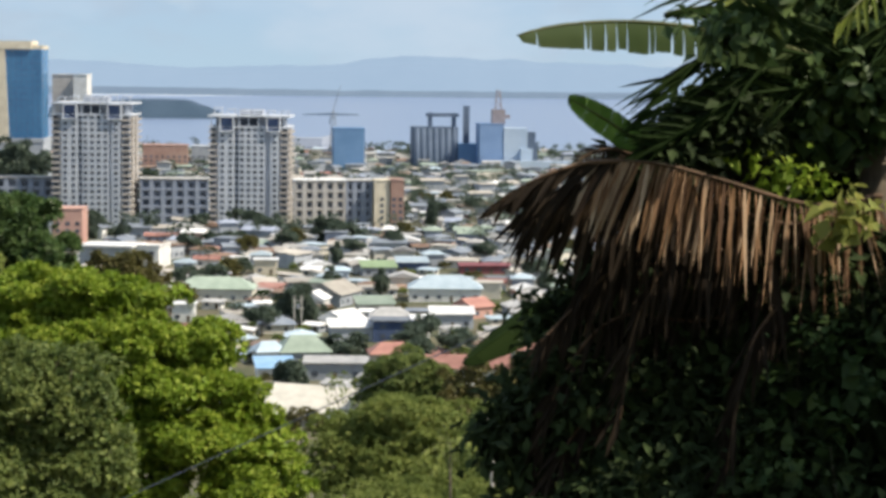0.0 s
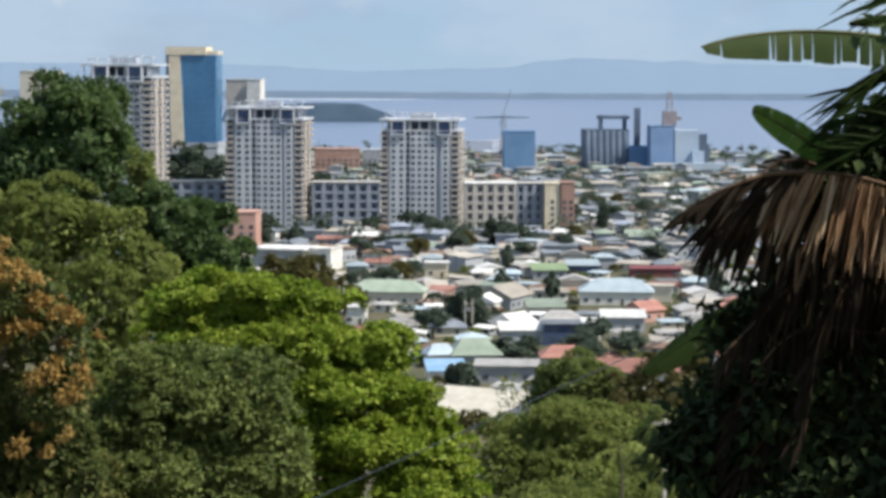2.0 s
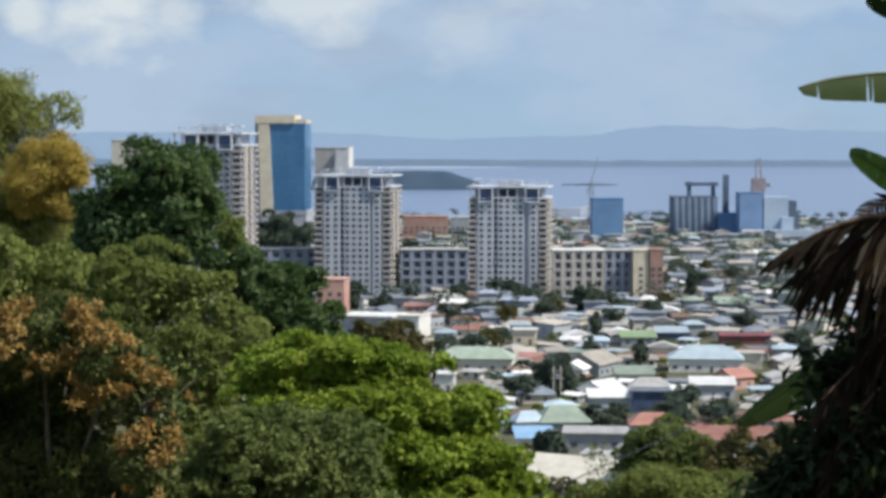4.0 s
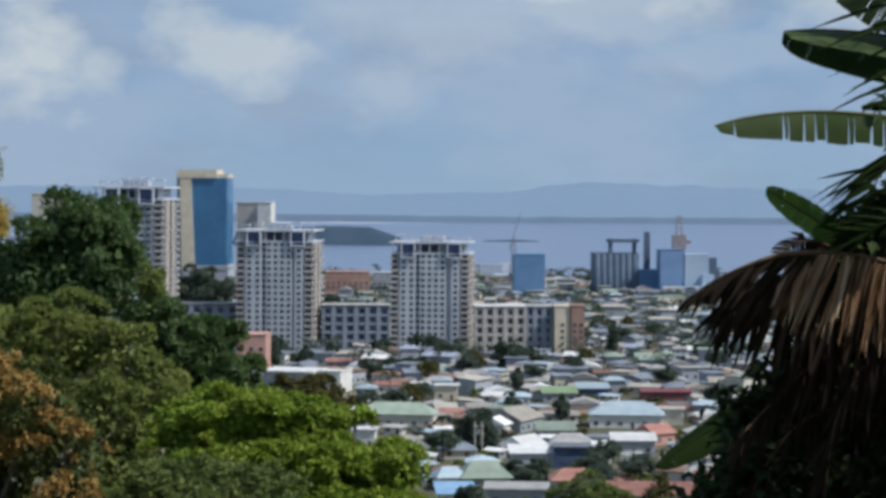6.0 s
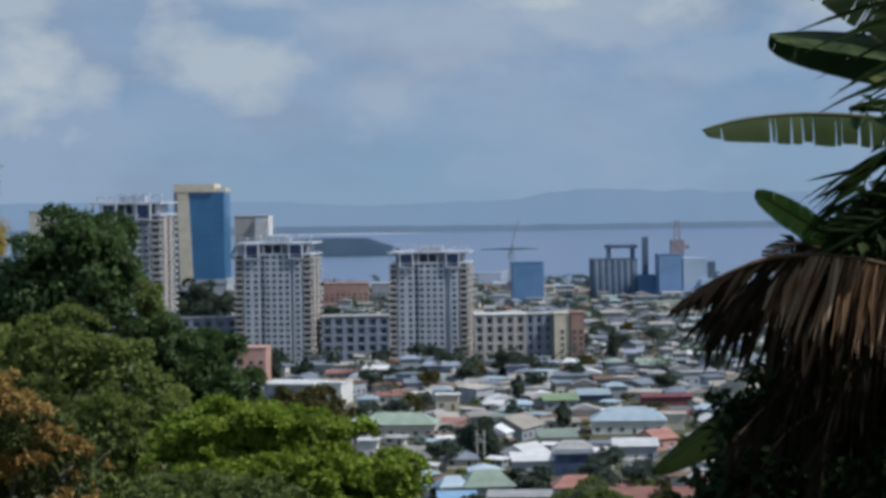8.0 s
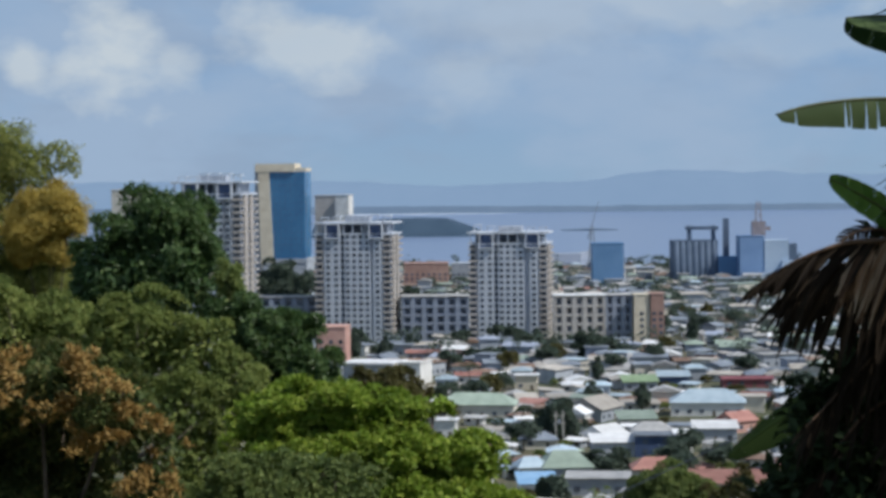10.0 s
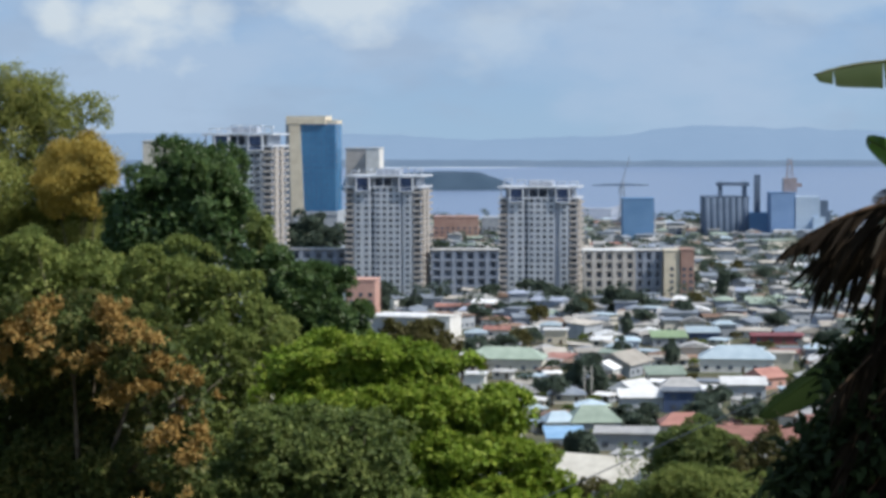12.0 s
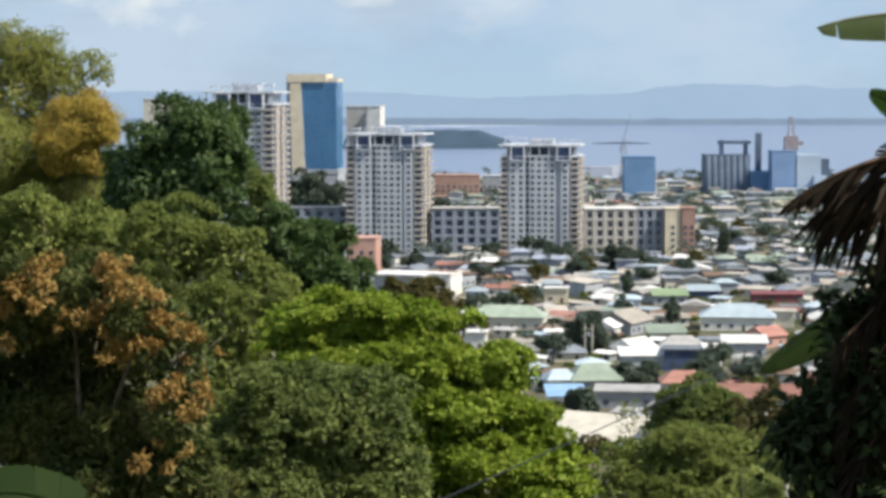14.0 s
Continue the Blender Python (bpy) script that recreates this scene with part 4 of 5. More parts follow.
def leaf_mesh(name, centres, normals, length, width, mat, rs, droop=0.25, tilt=0.8, rosette=True, inner=0):
    """Many single leaves, each a blade folded along its midrib: in rosettes round the shoot's tip, or loose and hanging."""
    n = len(centres)
    if rosette:
        t = rs.normal(0, 0.75, (n, 3)) + normals * 0.55
        t[:, 2] -= droop * 0.6
        t /= np.linalg.norm(t, axis=1)[:, None] + 1e-9
        nrm = normals + rs.normal(0, 0.3, (n, 3))
        nrm[:, 2] += 0.5
        nrm -= t * (t * nrm).sum(1)[:, None]
        nrm /= np.linalg.norm(nrm, axis=1)[:, None] + 1e-9
        centres = centres + t * length * 0.45
    else:
        nrm = normals + rs.normal(0, tilt, (n, 3))
        nrm /= np.linalg.norm(nrm, axis=1)[:, None] + 1e-9
        t = rs.normal(0, 1, (n, 3))
        t[:, 2] -= droop
        t -= nrm * (t * nrm).sum(1)[:, None]
        t /= np.linalg.norm(t, axis=1)[:, None] + 1e-9
    s = np.cross(nrm, t)
    ln = (length * rs.uniform(0.65, 1.25, n))[:, None]
    wd = (width * rs.uniform(0.7, 1.2, n))[:, None]
    if inner:
        ln[-inner:] *= 1.5
        wd[-inner:] *= 2.2
    fold = nrm * wd * 0.22
    v = np.empty((n, 4, 3))
    v[:, 0] = centres - t * ln * 0.5
    v[:, 1] = centres + s * wd * 0.5 + fold
    v[:, 2] = centres + t * ln * 0.5 - nrm * ln * 0.12
    v[:, 3] = centres - s * wd * 0.5 + fold
    me = bpy.data.meshes.new(name)
    me.vertices.add(n * 4)
    me.vertices.foreach_set("co", v.reshape(-1))
    idx = (np.arange(n)[:, None] * 4 + np.array([0, 1, 2, 0, 2, 3])).reshape(-1)
    me.loops.add(n * 6)
    me.loops.foreach_set("vertex_index", idx.astype(np.int32))
    me.polygons.add(n * 2)
    me.polygons.foreach_set("loop_start", np.arange(0, n * 6, 3, dtype=np.int32))
    me.materials.append(mat)
    me.update(calc_edges=True)
    return me


def crown_points(blobs, clusters, per, spread, rs, shell=0.78):
    """Leaf places: each lobe of the crown carries boughs of its own, the boughs carry clusters, the clusters leaves."""
    area = np.array([b[3] * b[4] + b[4] * b[5] + b[3] * b[5] for b in blobs])
    boughs = max(len(blobs) * 7, clusters // 24)
    pick = rs.choice(len(blobs), boughs, p=area / area.sum())
    L = np.array(blobs)[pick]
    d = rs.normal(0, 1, (boughs, 3))
    d /= np.linalg.norm(d, axis=1)[:, None]
    d[:, 2] = np.where(d[:, 2] < -0.5, -d[:, 2], d[:, 2])
    mid = L[:, :3] + d * L[:, 3:6] * rs.uniform(0.5, 1.06, boughs)[:, None]
    size = L[:, 3:6] * rs.uniform(0.11, 0.36, boughs)[:, None]
    size = np.maximum(size, 0.45 * size.max(axis=1)[:, None])
    own = rs.choice(boughs, clusters, p=(size[:, 0] * size[:, 1]) / (size[:, 0] * size[:, 1]).sum())
    e = rs.normal(0, 1, (clusters, 3))
    e += 0.7 * d[own]
    e[:, 2] += 0.35
    e /= np.linalg.norm(e, axis=1)[:, None]
    c = mid[own] + e * size[own] * (shell + (1.15 - shell) * rs.power(2.0, clusters))[:, None]
    nr = 0.6 * e + 0.5 * d[own]
    nr[:, 2] += 0.4
    nr /= np.linalg.norm(nr, axis=1)[:, None]
    pts = np.repeat(c, per, axis=0) + rs.normal(0, 1, (clusters * per, 3)) * np.array([spread, spread, spread * 0.7])
    return pts, np.repeat(nr, per, axis=0)


def inner_points(blobs, count, rs):
    """Leaf places inside the crown, where older leaves close the gaps."""
    vol = np.array([b[3] * b[4] * b[5] for b in blobs])
    B = np.array(blobs)[rs.choice(len(blobs), count, p=vol / vol.sum())]
    d = rs.normal(0, 1, (count, 3))
    d /= np.linalg.norm(d, axis=1)[:, None]
    return B[:, :3] + d * B[:, 3:6] * (0.8 * rs.uniform(0.2, 1, count) ** 0.4)[:, None], d


def limbs(base, blobs, r0, rs, most=9):
    v, f = [], []
    base = Vector(base)
    cen = Vector(np.mean([b[:3] for b in blobs], axis=0))
    fork = base.lerp(Vector((cen.x, cen.y, cen.z)), 0.55)
    mid = base.lerp(fork, 0.5) + Vector((rs.normal(0, 0.2), rs.normal(0, 0.2), 0))
    tube(v, f, [base - Vector((0, 0, 0.5)), base + Vector((0, 0, 0.3)), mid, fork], [r0 * 1.6, r0 * 1.1, r0 * 0.9, r0 * 0.75], 8)
    for b in blobs[:most]:
        c = Vector(b[:3])
        k = fork.lerp(c, 0.5) + Vector((0, 0, -0.25 * b[5]))
        tube(v, f, [fork, k, c], [r0 * 0.55, r0 * 0.35, r0 * 0.12], 6)
        for q in range(3):
            e = c + Vector((rs.normal(0, 0.5) * b[3], rs.normal(0, 0.5) * b[4], rs.uniform(0.1, 0.7) * b[5]))
            tube(v, f, [k.lerp(c, 0.6), e], [r0 * 0.16, r0 * 0.05], 5)
    return mesh_of("trunk", v, f, M["bark"], True)


def tree(name, label, d, lobes, mat, clusters, per, size, spread, seed, group="", trunk=0.35, thick=0.8, droop=0.25, tilt=0.8, boughs=9, rosette=True):
    """A tree from lobes of its crown: bearing, rise, half-width and half-height in thousandths, and metres nearer or farther."""
    rs = np.random.RandomState(seed)
    bl = []
    for a, b, rx, rz, dy in lobes:
        p = spot(a, b, d + dy)
        k = (d + dy) / 1000
        bl.append((p.x, p.y, p.z, rx * k, max(rx, rz) * k * thick, rz * k))
    cx, cy = np.mean([q[0] for q in bl]), np.mean([q[1] for q in bl])
    o = Vector((cx, cy, ground_z(cx, cy)))
    loc = [(q[0] - o.x, q[1] - o.y, q[2] - o.z, q[3], q[4], q[5]) for q in bl]
    t = thing(name, pose(*o), label, "tree", group)
    piece("trunk", limbs((0, 0, 0), loc, trunk, rs, boughs), t)
    pts, nr = crown_points(loc, clusters, per, spread * (0.3 if rosette else 1.0), rs, 0.7)
    ip, inr = inner_points(loc, int(clusters * per * 0.24), rs)
    pts, nr = np.concatenate([pts, ip]), np.concatenate([nr, inr])
    piece("crown", leaf_mesh("crown", pts, nr, size[0], size[1], M[mat], rs, droop, tilt, rosette, len(ip)), t)
    return t


tree("mango_tree", "round dark green mango tree on the hillside", 150,
     [(-153, -44, 33, 33, 0), (-172, -46, 18, 22, -1), (-166, -58, 18, 18, 0), (-137, -38, 18, 24, -1.5), (-150, -22, 18, 14, 0), (-132, -52, 14, 18, -2), (-178, -55, 16, 20, 0)],
     "leaf_mango", 3000, 13, (0.42, 0.14), 0.28, 1, droop=0.5)
tree("mango_tree", "dark glossy mango tree below the round one", 140,
     [(-92, -84, 22, 20, 0), (-80, -98, 18, 18, -1), (-108, -74, 14, 16, 0), (-72, -104, 12, 14, 0), (-100, -100, 20, 20, 0)],
     "leaf_mango", 2100, 13, (0.42, 0.14), 0.28, 2, droop=0.5)
tree("climber_tree", "small pointed tree hung with bright climbers", 142,
     [(-113, -58, 8, 15, 0), (-107, -68, 9, 10, -1), (-120, -66, 9, 9, 0), (-103, -78, 8, 8, -1)],
     "leaf_greygreen", 600, 12, (0.36, 0.16), 0.25, 3, trunk=0.2)
tree("olive_tree", "broad olive-green tree on the hillside", 132,
     [(-256, -78, 26, 24, 0), (-264, -112, 28, 30, 0), (-225, -72, 26, 20, 0), (-190, -74, 26, 18, 1), (-155, -78, 26, 20, 0), (-128, -84, 20, 20, -1), (-112, -100, 18, 20, -2), (-135, -112, 24, 22, -3), (-170, -100, 30, 22, 0), (-215, -100, 30, 22, 0), (-128, -138, 22, 20, -3), (-112, -150, 20, 20, -4), (-140, -168, 24, 24, -5)],
     "leaf_olive", 6200, 12, (0.34, 0.12), 0.3, 4)
flush = tree("flushing_mango_tree", "mango tree flushed with rust-orange young leaves", 100,
     [(-195, -122, 34, 28, -1), (-205, -100, 34, 20, -5), (-170, -110, 26, 20, -5), (-152, -132, 18, 18, -5), (-155, -160, 18, 22, -5), (-190, -165, 36, 30, -2), (-200, -190, 34, 26, -3), (-232, -110, 28, 22, -4), (-165, -192, 26, 22, -3), (-225, -160, 38, 36, -1), (-258, -150, 24, 40, 0), (-205, -212, 46, 24, -3), (-150, -205, 26, 22, -3), (-262, -115, 20, 18, -2), (-252, -205, 24, 20, 0)],
     "leaf_flush", 6200, 13, (0.36, 0.12), 0.24, 5, droop=0.5, boughs=4)


def sprigs(t, lobes, d, mat, clusters, seed, size=(0.34, 0.13), label=""):
    """Tufts of young leaves on the outside of a tree's crown."""
    rs = np.random.RandomState(seed)
    o = t.matrix_basis.translation
    bl = []
    for a, b, r, dy in lobes:
        p = spot(a, b, d + dy) - o
        k = (d + dy) * r / 1000
        bl.append((p.x, p.y, p.z, k, k, k))
    pts, nr = crown_points(bl, clusters, 12, 0.09, rs, 0.6)
    piece("young_leaves", leaf_mesh("young_leaves", pts, nr, size[0], size[1], M[mat], rs, 0.5), t, label)


sprigs(flush, [(-150, -150, 16, -6), (-145, -164, 10, -7), (-134, -132, 6, -7), (-158, -120, 12, -7), (-183, -96, 14, -7), (-216, -98, 15, -7), (-168, -108, 10, -7), (-200, -114, 14, -7), (-247, -126, 11, -7), (-232, -104, 11, -7), (-170, -180, 10, -7), (-150, -188, 12, -7), (-178, -134, 14, -7), (-160, -140, 12, -7)],
       100, "leaf_rust", 430, 51, label="rust-orange young leaves")
tree("almond_tree", "spreading bright green tree with layered boughs", 120,
     [(-95, -116, 26, 14, 1), (-68, -112, 30, 12, 0), (-35, -113, 24, 8, 0), (-16, -110, 12, 4.5, 0), (-85, -134, 30, 14, -1), (-50, -132, 34, 12, -1), (-10, -134, 28, 9, -1), (10, -138, 12, 7, -1), (-60, -152, 30, 14, -2),
      (-15, -155, 34, 12, -2), (-34, -143, 20, 12, -1), (-40, -168, 22, 14, -3), (-20, -176, 22, 12, -3), (-4, -145, 20, 9, -1), (2, -154, 20, 9, -2), (12, -165, 20, 12, -2), (-5, -182, 34, 14, -3), (28, -186, 18, 14, -2), (20, -205, 30, 14, -3), (-30, -200, 30, 16, -3)],
     "leaf_bright", 7000, 12, (0.36, 0.17), 0.27, 6, droop=0.1, tilt=0.6)
tree("grey_green_tree", "dense grey-green tree in front of the bright one", 104,
     [(-85, -172, 34, 34, 0), (-60, -160, 22, 22, -1), (-110, -158, 24, 22, 0), (-52, -190, 24, 26, -1), (-95, -205, 40, 26, -1), (-125, -190, 24, 30, 0), (-75, -145, 16, 14, 0)],
     "leaf_greygreen", 5000, 12, (0.32, 0.12), 0.24, 7)
tree("scrub_tree", "brownish scrub tree behind the bright boughs", 190, [(-38, -105, 16, 10, 0), (-26, -110, 10, 9, 0), (-50, -100, 9, 8, 0)],
     "leaf_brown", 725, 12, (0.41, 0.180), 0.35, 8, trunk=0.2)
tree("bamboo_clump", "tall feathery yellow-green bamboo clump", 170,
     [(-270, 2, 20, 24, 0), (-268, -40, 24, 30, 0), (-224, 16, 15, 16, 0), (-230, -4, 18, 24, 0), (-240, 10, 10, 12, 1), (-213, 6, 11, 16, 0), (-236, 20, 10, 9, 0), (-205, 2, 9, 14, 1), (-195, 10, 11, 10, 1), (-187, 6, 5, 8, 1), (-222, -30, 20, 20, 0), (-240, -30, 17, 20, -4), (-212, -52, 28, 18, 0), (-190, -50, 20, 16, 1), (-240, -58, 34, 18, 2), (-215, -66, 34, 14, 2), (-262, -66, 24, 16, 2)],
     "leaf_bamboo", 9600, 13, (0.36, 0.085), 0.32, 9, droop=1.6, rosette=False, trunk=0.16)
tree("bamboo_clump", "golden-yellow bamboo top among greener bamboo", 166,
     [(-200, -20, 16, 15, 0), (-190, -19, 9, 10, -1), (-212, -32, 12, 14, 0), (-198, -34, 10, 10, 0)], "leaf_yellow", 2300, 13, (0.34, 0.085), 0.28, 10, droop=1.6, rosette=False, trunk=0.14)
tree("mango_tree", "broad mango tree at the foot of the hill", 460,
     [(97, -158, 20, 15, 0), (84, -161, 13, 12, 0), (113, -162, 13, 11, -2), (97, -151, 14, 8, 0)], "leaf_greygreen", 2600, 12, (0.75, 0.36), 0.55, 12, trunk=0.5)
tree("mango_tree", "wide olive mango tree above the town", 330,
     [(92, -183, 28, 20, 0), (70, -186, 20, 16, 0), (112, -179, 22, 15, -2), (90, -171, 18, 9, 0), (60, -198, 18, 18, -3), (132, -193, 18, 18, -3), (95, -206, 36, 20, -4)],
     "leaf_olive", 5200, 12, (0.6, 0.28), 0.42, 13, trunk=0.5)
tree("hillside_tree", "brownish trees before the red-roofed building", 440,
     [(121, -158, 9, 9, 0), (130, -150, 9, 8, 0), (133, -165, 12, 12, 0), (145, -158, 10, 10, 0), (118, -170, 12, 9, -2)], "leaf_brown", 900, 12, (0.7, 0.34), 0.5, 22, trunk=0.3)
tree("roadside_tree", "small dense tree beside the blue-roofed house", 520, [(41, -152, 8, 8, 0), (37, -156, 6, 7, 0)], "leaf_town", 435, 12, (0.81, 0.375), 0.5, 14)
tree("roadside_tree", "rounded tree in front of the green roof", 575, [(67, -141, 11, 7, 0), (60, -143, 7, 6, 0), (74, -143, 6, 6, 0)], "leaf_town", 652, 12, (0.81, 0.375), 0.5, 15)
tree("roadside_tree", "tall dark tree among the houses", 650, [(42, -118, 10, 12, 0), (36, -124, 8, 10, 0), (49, -124, 7, 9, 0)], "leaf_town", 870, 12, (0.81, 0.375), 0.6, 16)

tree("hillside_scrub", "tangled olive scrub on the slope above the town", 255,
     [(25, -222, 26, 20, 0), (60, -226, 30, 20, 0), (100, -228, 34, 22, 0), (140, -225, 34, 24, 0), (-10, -226, 26, 20, 0), (170, -215, 30, 30, 0)], "leaf_olive", 2600, 12, (0.42, 0.2), 0.45, 17, trunk=0.3)
tree("hillside_tree", "dark leafy tree beside the thicket", 280,
     [(138, -176, 13, 12, 0), (150, -190, 14, 18, 0), (128, -192, 12, 14, 0), (160, -170, 14, 16, 0)], "leaf_greygreen", 1100, 12, (0.4, 0.18), 0.45, 18, trunk=0.3)
tree("hillside_tree", "small rounded tree in front of the white shed", 440, [(44, -172, 6, 5, 0), (52, -176, 7, 6, 0), (40, -178, 6, 6, 0)], "leaf_brown", 300, 12, (0.5, 0.24), 0.45, 19, trunk=0.25)
tree("bare_tree", "thin grey half-bare tree by the white shed", 455, [(62, -160, 7, 9, 0), (68, -166, 5, 7, 0)], "leaf_greygreen", 60, 8, (0.5, 0.2), 0.6, 21, trunk=0.25)
tree("park_tree", "large dark tree in front of the office tower", 1245, [(-92, -54, 10, 9, 0), (-81, -55, 8, 8, 0), (-102, -56, 9, 9, 0), (-90, -47, 8, 7, 0), (-76, -50, 5, 6, 0)], "leaf_town", 1500, 10, (1.6, 0.8), 1.0, 41, trunk=0.8)
tree("park_tree", "broad dark tree behind the apartment slabs", 1180, [(-28, -60, 7, 6, 0), (-20, -62, 6, 5, 0)], "leaf_town", 400, 10, (1.6, 0.8), 1.0, 42, trunk=0.7)
tree("park_tree", "large dark tree near the apartment slab", 940, [(60, -84, 9, 8, 0), (55, -90, 7, 6, 0), (66, -90, 7, 6, 0)], "leaf_town", 700, 10, (1.3, 0.6), 0.8, 43, trunk=0.6)
tree("park_tree", "dark conical tree standing above the roofs", 1000, [(107.5, -76, 3.2, 5, 0), (107.5, -70, 2, 4, 0)], "leaf_town", 300, 10, (1.0, 0.5), 0.6, 44, trunk=0.4)
tree("park_tree", "dark tree at the foot of a tower", 985, [(22, -80, 8, 5, 0), (32, -80, 6, 5, 0), (14, -82, 5, 4, 0)], "leaf_town", 500, 10, (1.2, 0.6), 0.8, 45, trunk=0.5)
tree("park_tree", "dark tree beside the white building", 960, [(-52, -80, 6, 6, 0), (-46, -84, 5, 5, 0)], "leaf_town", 350, 10, (1.2, 0.6), 0.8, 46, trunk=0.5)
tree("park_tree", "pair of dark trees among low roofs", 930, [(10, -88, 7, 6, 0), (2, -90, 6, 6, 0)], "leaf_town", 420, 10, (1.2, 0.6), 0.8, 47, trunk=0.5)
protot = []
rng = random.Random(5)
for i in range(6):
    rs = np.random.RandomState(100 + i)
    w = rng.uniform(2.4, 4.6)
    bl = [(0, 0, 6.0, w, w, 2.6), (w * 0.6, 0.4, 5.2, w * 0.6, w * 0.6, 2.0), (-w * 0.55, -0.5, 5.6, w * 0.6, w * 0.6, 2.0), (0.2, 0.8, 7.8, w * 0.55, w * 0.55, 1.6)]
    if i == 5:
        bl = [(0, 0, 4.5, 2.2, 2.2, 3.4), (0, 0, 7.6, 1.3, 1.3, 2.4)]
    t = thing("town_tree", pose(0, 0, 0), "dark green tree among the houses", "tree", "trees in the town")
    piece("trunk", limbs((0, 0, 0), bl, 0.28, rs), t)
    pts, nr = crown_points(bl, 330, 9, 0.45, rs)
    piece("crown", leaf_mesh("crown", pts, nr, 0.95, 0.5, M["leaf_brown" if i == 1 else "leaf_town"], rs), t)
    protot.append(t)
done = set()
for i in range(84):
    y = 515 + 680 * rng.random()
    x = rng.uniform(-0.10, 0.23) * y
    if any((x - hx) ** 2 + (y - hy) ** 2 < hr ** 2 for hx, hy, hr in HEROES):
        continue
    k = rng.randrange(6)
    m = pose(x, y, 0, 0, 0, rng.uniform(0, 360))
    if k not in done:
        protot[k].matrix_basis = m
        done.add(k)
    else:
        copy_thing(protot[k], m)

# bushes in the yards
rs = np.random.RandomState(140)
bushes = []
for k, mt in enumerate(["leaf_olive", "leaf_brown", "leaf_greygreen"]):
    bl = [(0, 0, 1.3, 1.8, 1.8, 1.2), (1.2, 0.3, 1.0, 1.1, 1.1, 0.9), (-1.1, -0.2, 1.7, 1.0, 1.0, 1.0)]
    t = thing("yard_bush", pose(0, 0, 0), "low %s bush in a yard" % {"leaf_olive": "olive", "leaf_brown": "brownish", "leaf_greygreen": "grey-green"}[mt], "bush", "bushes in the yards")
    piece("trunk", limbs((0, 0, 0), bl, 0.1, rs), t)
    pts, nr = crown_points(bl, 130, 8, 0.25, rs)
    piece("crown", leaf_mesh("crown", pts, nr, 0.5, 0.28, M[mt], rs), t)
    for i in range(60):
        y = rng.uniform(480, 900)
        x = rng.uniform(-0.05, 0.2) * y
        m = pose(x, y, 0, 0, 0, rng.uniform(0, 360))
        if i == 0:
            t.matrix_basis = m
        elif not any((x - hx) ** 2 + (y - hy) ** 2 < hr ** 2 for hx, hy, hr in HEROES):
            copy_thing(t, m)


def far_woods():
    """Trees of the far town and shore, one mass of leaves."""
    rs = np.random.RandomState(77)
    bl = []
    for i in range(900):
        y = rs.uniform(930, 1880)
        x = rs.uniform(-0.12, 0.235) * y
        if any((x - hx) ** 2 + (y - hy) ** 2 < (hr + 3) ** 2 for hx, hy, hr in HEROES) or (y > 1480 and 0.05 < x / y < 0.165 and y < 1640):
            continue
        w, h = rs.uniform(3, 6.5), rs.uniform(2.5, 4.5)
        bl.append((x, y, h + 1.0, w, w, h))
    pts, nr = crown_points(bl, 12500, 6, 0.8, rs)
    tagged(piece("far_trees", leaf_mesh("far_trees", pts, nr, 1.5, 0.8, M["leaf_town"], rs)), "dark trees between the far houses", "trees", "", "stuff")


far_woods()


# ---- palms and banana plants beside the camera ----
def curve3(p0, p1, p2, n):
    p0, p1, p2 = Vector(p0), Vector(p1), Vector(p2)
    return [p0 * (1 - t) ** 2 + p1 * 2 * t * (1 - t) + p2 * t * t for t in (i / n for i in range(n + 1))]


def frond(parent, p0, p1, p2, length, mat, rib, seed, n=46, hang=0.5, sweep=0.55, width=0.035, name="frond", label="", face=None, ragged=0.0, low_only=False):
    """A palm frond: a tapering rib with two rows of narrow folded leaflets that hang under their weight."""
    rs = np.random.RandomState(seed)
    spine = curve3(p0, p1, p2, n)
    v, f = [], []
    for i in range(2, n):
        t = i / n
        p, d = spine[i], (spine[i] - spine[i - 1]).normalized()
        side = d.cross(Vector(face or (0, 0, 1)))
        side = side.normalized() if side.length > 0.05 else Vector((0, 1, 0))
        ln = length * (math.sin(math.pi * (0.12 + 0.80 * t)) ** 0.7) * rs.uniform(0.75 - 0.25 * ragged, 1.1 + 0.12 * ragged)
        for sg in (-1, 1):
            out = (side * sg * (1 - 0.6 * hang) + d * sweep * rs.uniform(0.7, 1.3) + Vector((0, 0, rs.uniform(-0.1, 0.25) - hang * 0.9))).normalized()
            if low_only and side.z * sg > 0:
                continue
            nn = out.cross(Vector((0, 0, 1)))
            nn = nn.normalized() if nn.length > 0.05 else d.copy()
            nn = (nn + Vector(rs.normal(0, 0.4, 3))).normalized()
            w = width * rs.uniform(0.7, 1.2)
            o = len(v)
            a = p.copy()
            if ragged and rs.random() < 0.16:
                continue
            out = (out + Vector(rs.normal(0, 0.08, 3)) * ragged).normalized()
            fall = Vector((0, 0, -1)) * ln * (0.12 + 0.45 * hang) * rs.uniform(0.6, 1.3)
            for k, ww in ((0.0, 0.5), (0.35, 1.0), (0.7, 0.8), (1.0, 0.08)):
                q = a + out * ln * k + fall * k ** 2.6
                v += [tuple(q - nn * w * ww), tuple(q + Vector((0, 0, -0.25 * w))), tuple(q + nn * w * ww)]
            for k in range(3):
                b = o + k * 3
                f += [(b, b + 1, b + 4, b + 3), (b + 1, b + 2, b + 5, b + 4)]
    fr = piece(name, mesh_of(name, v, f, M[mat]), parent, label)
    v, f = [], []
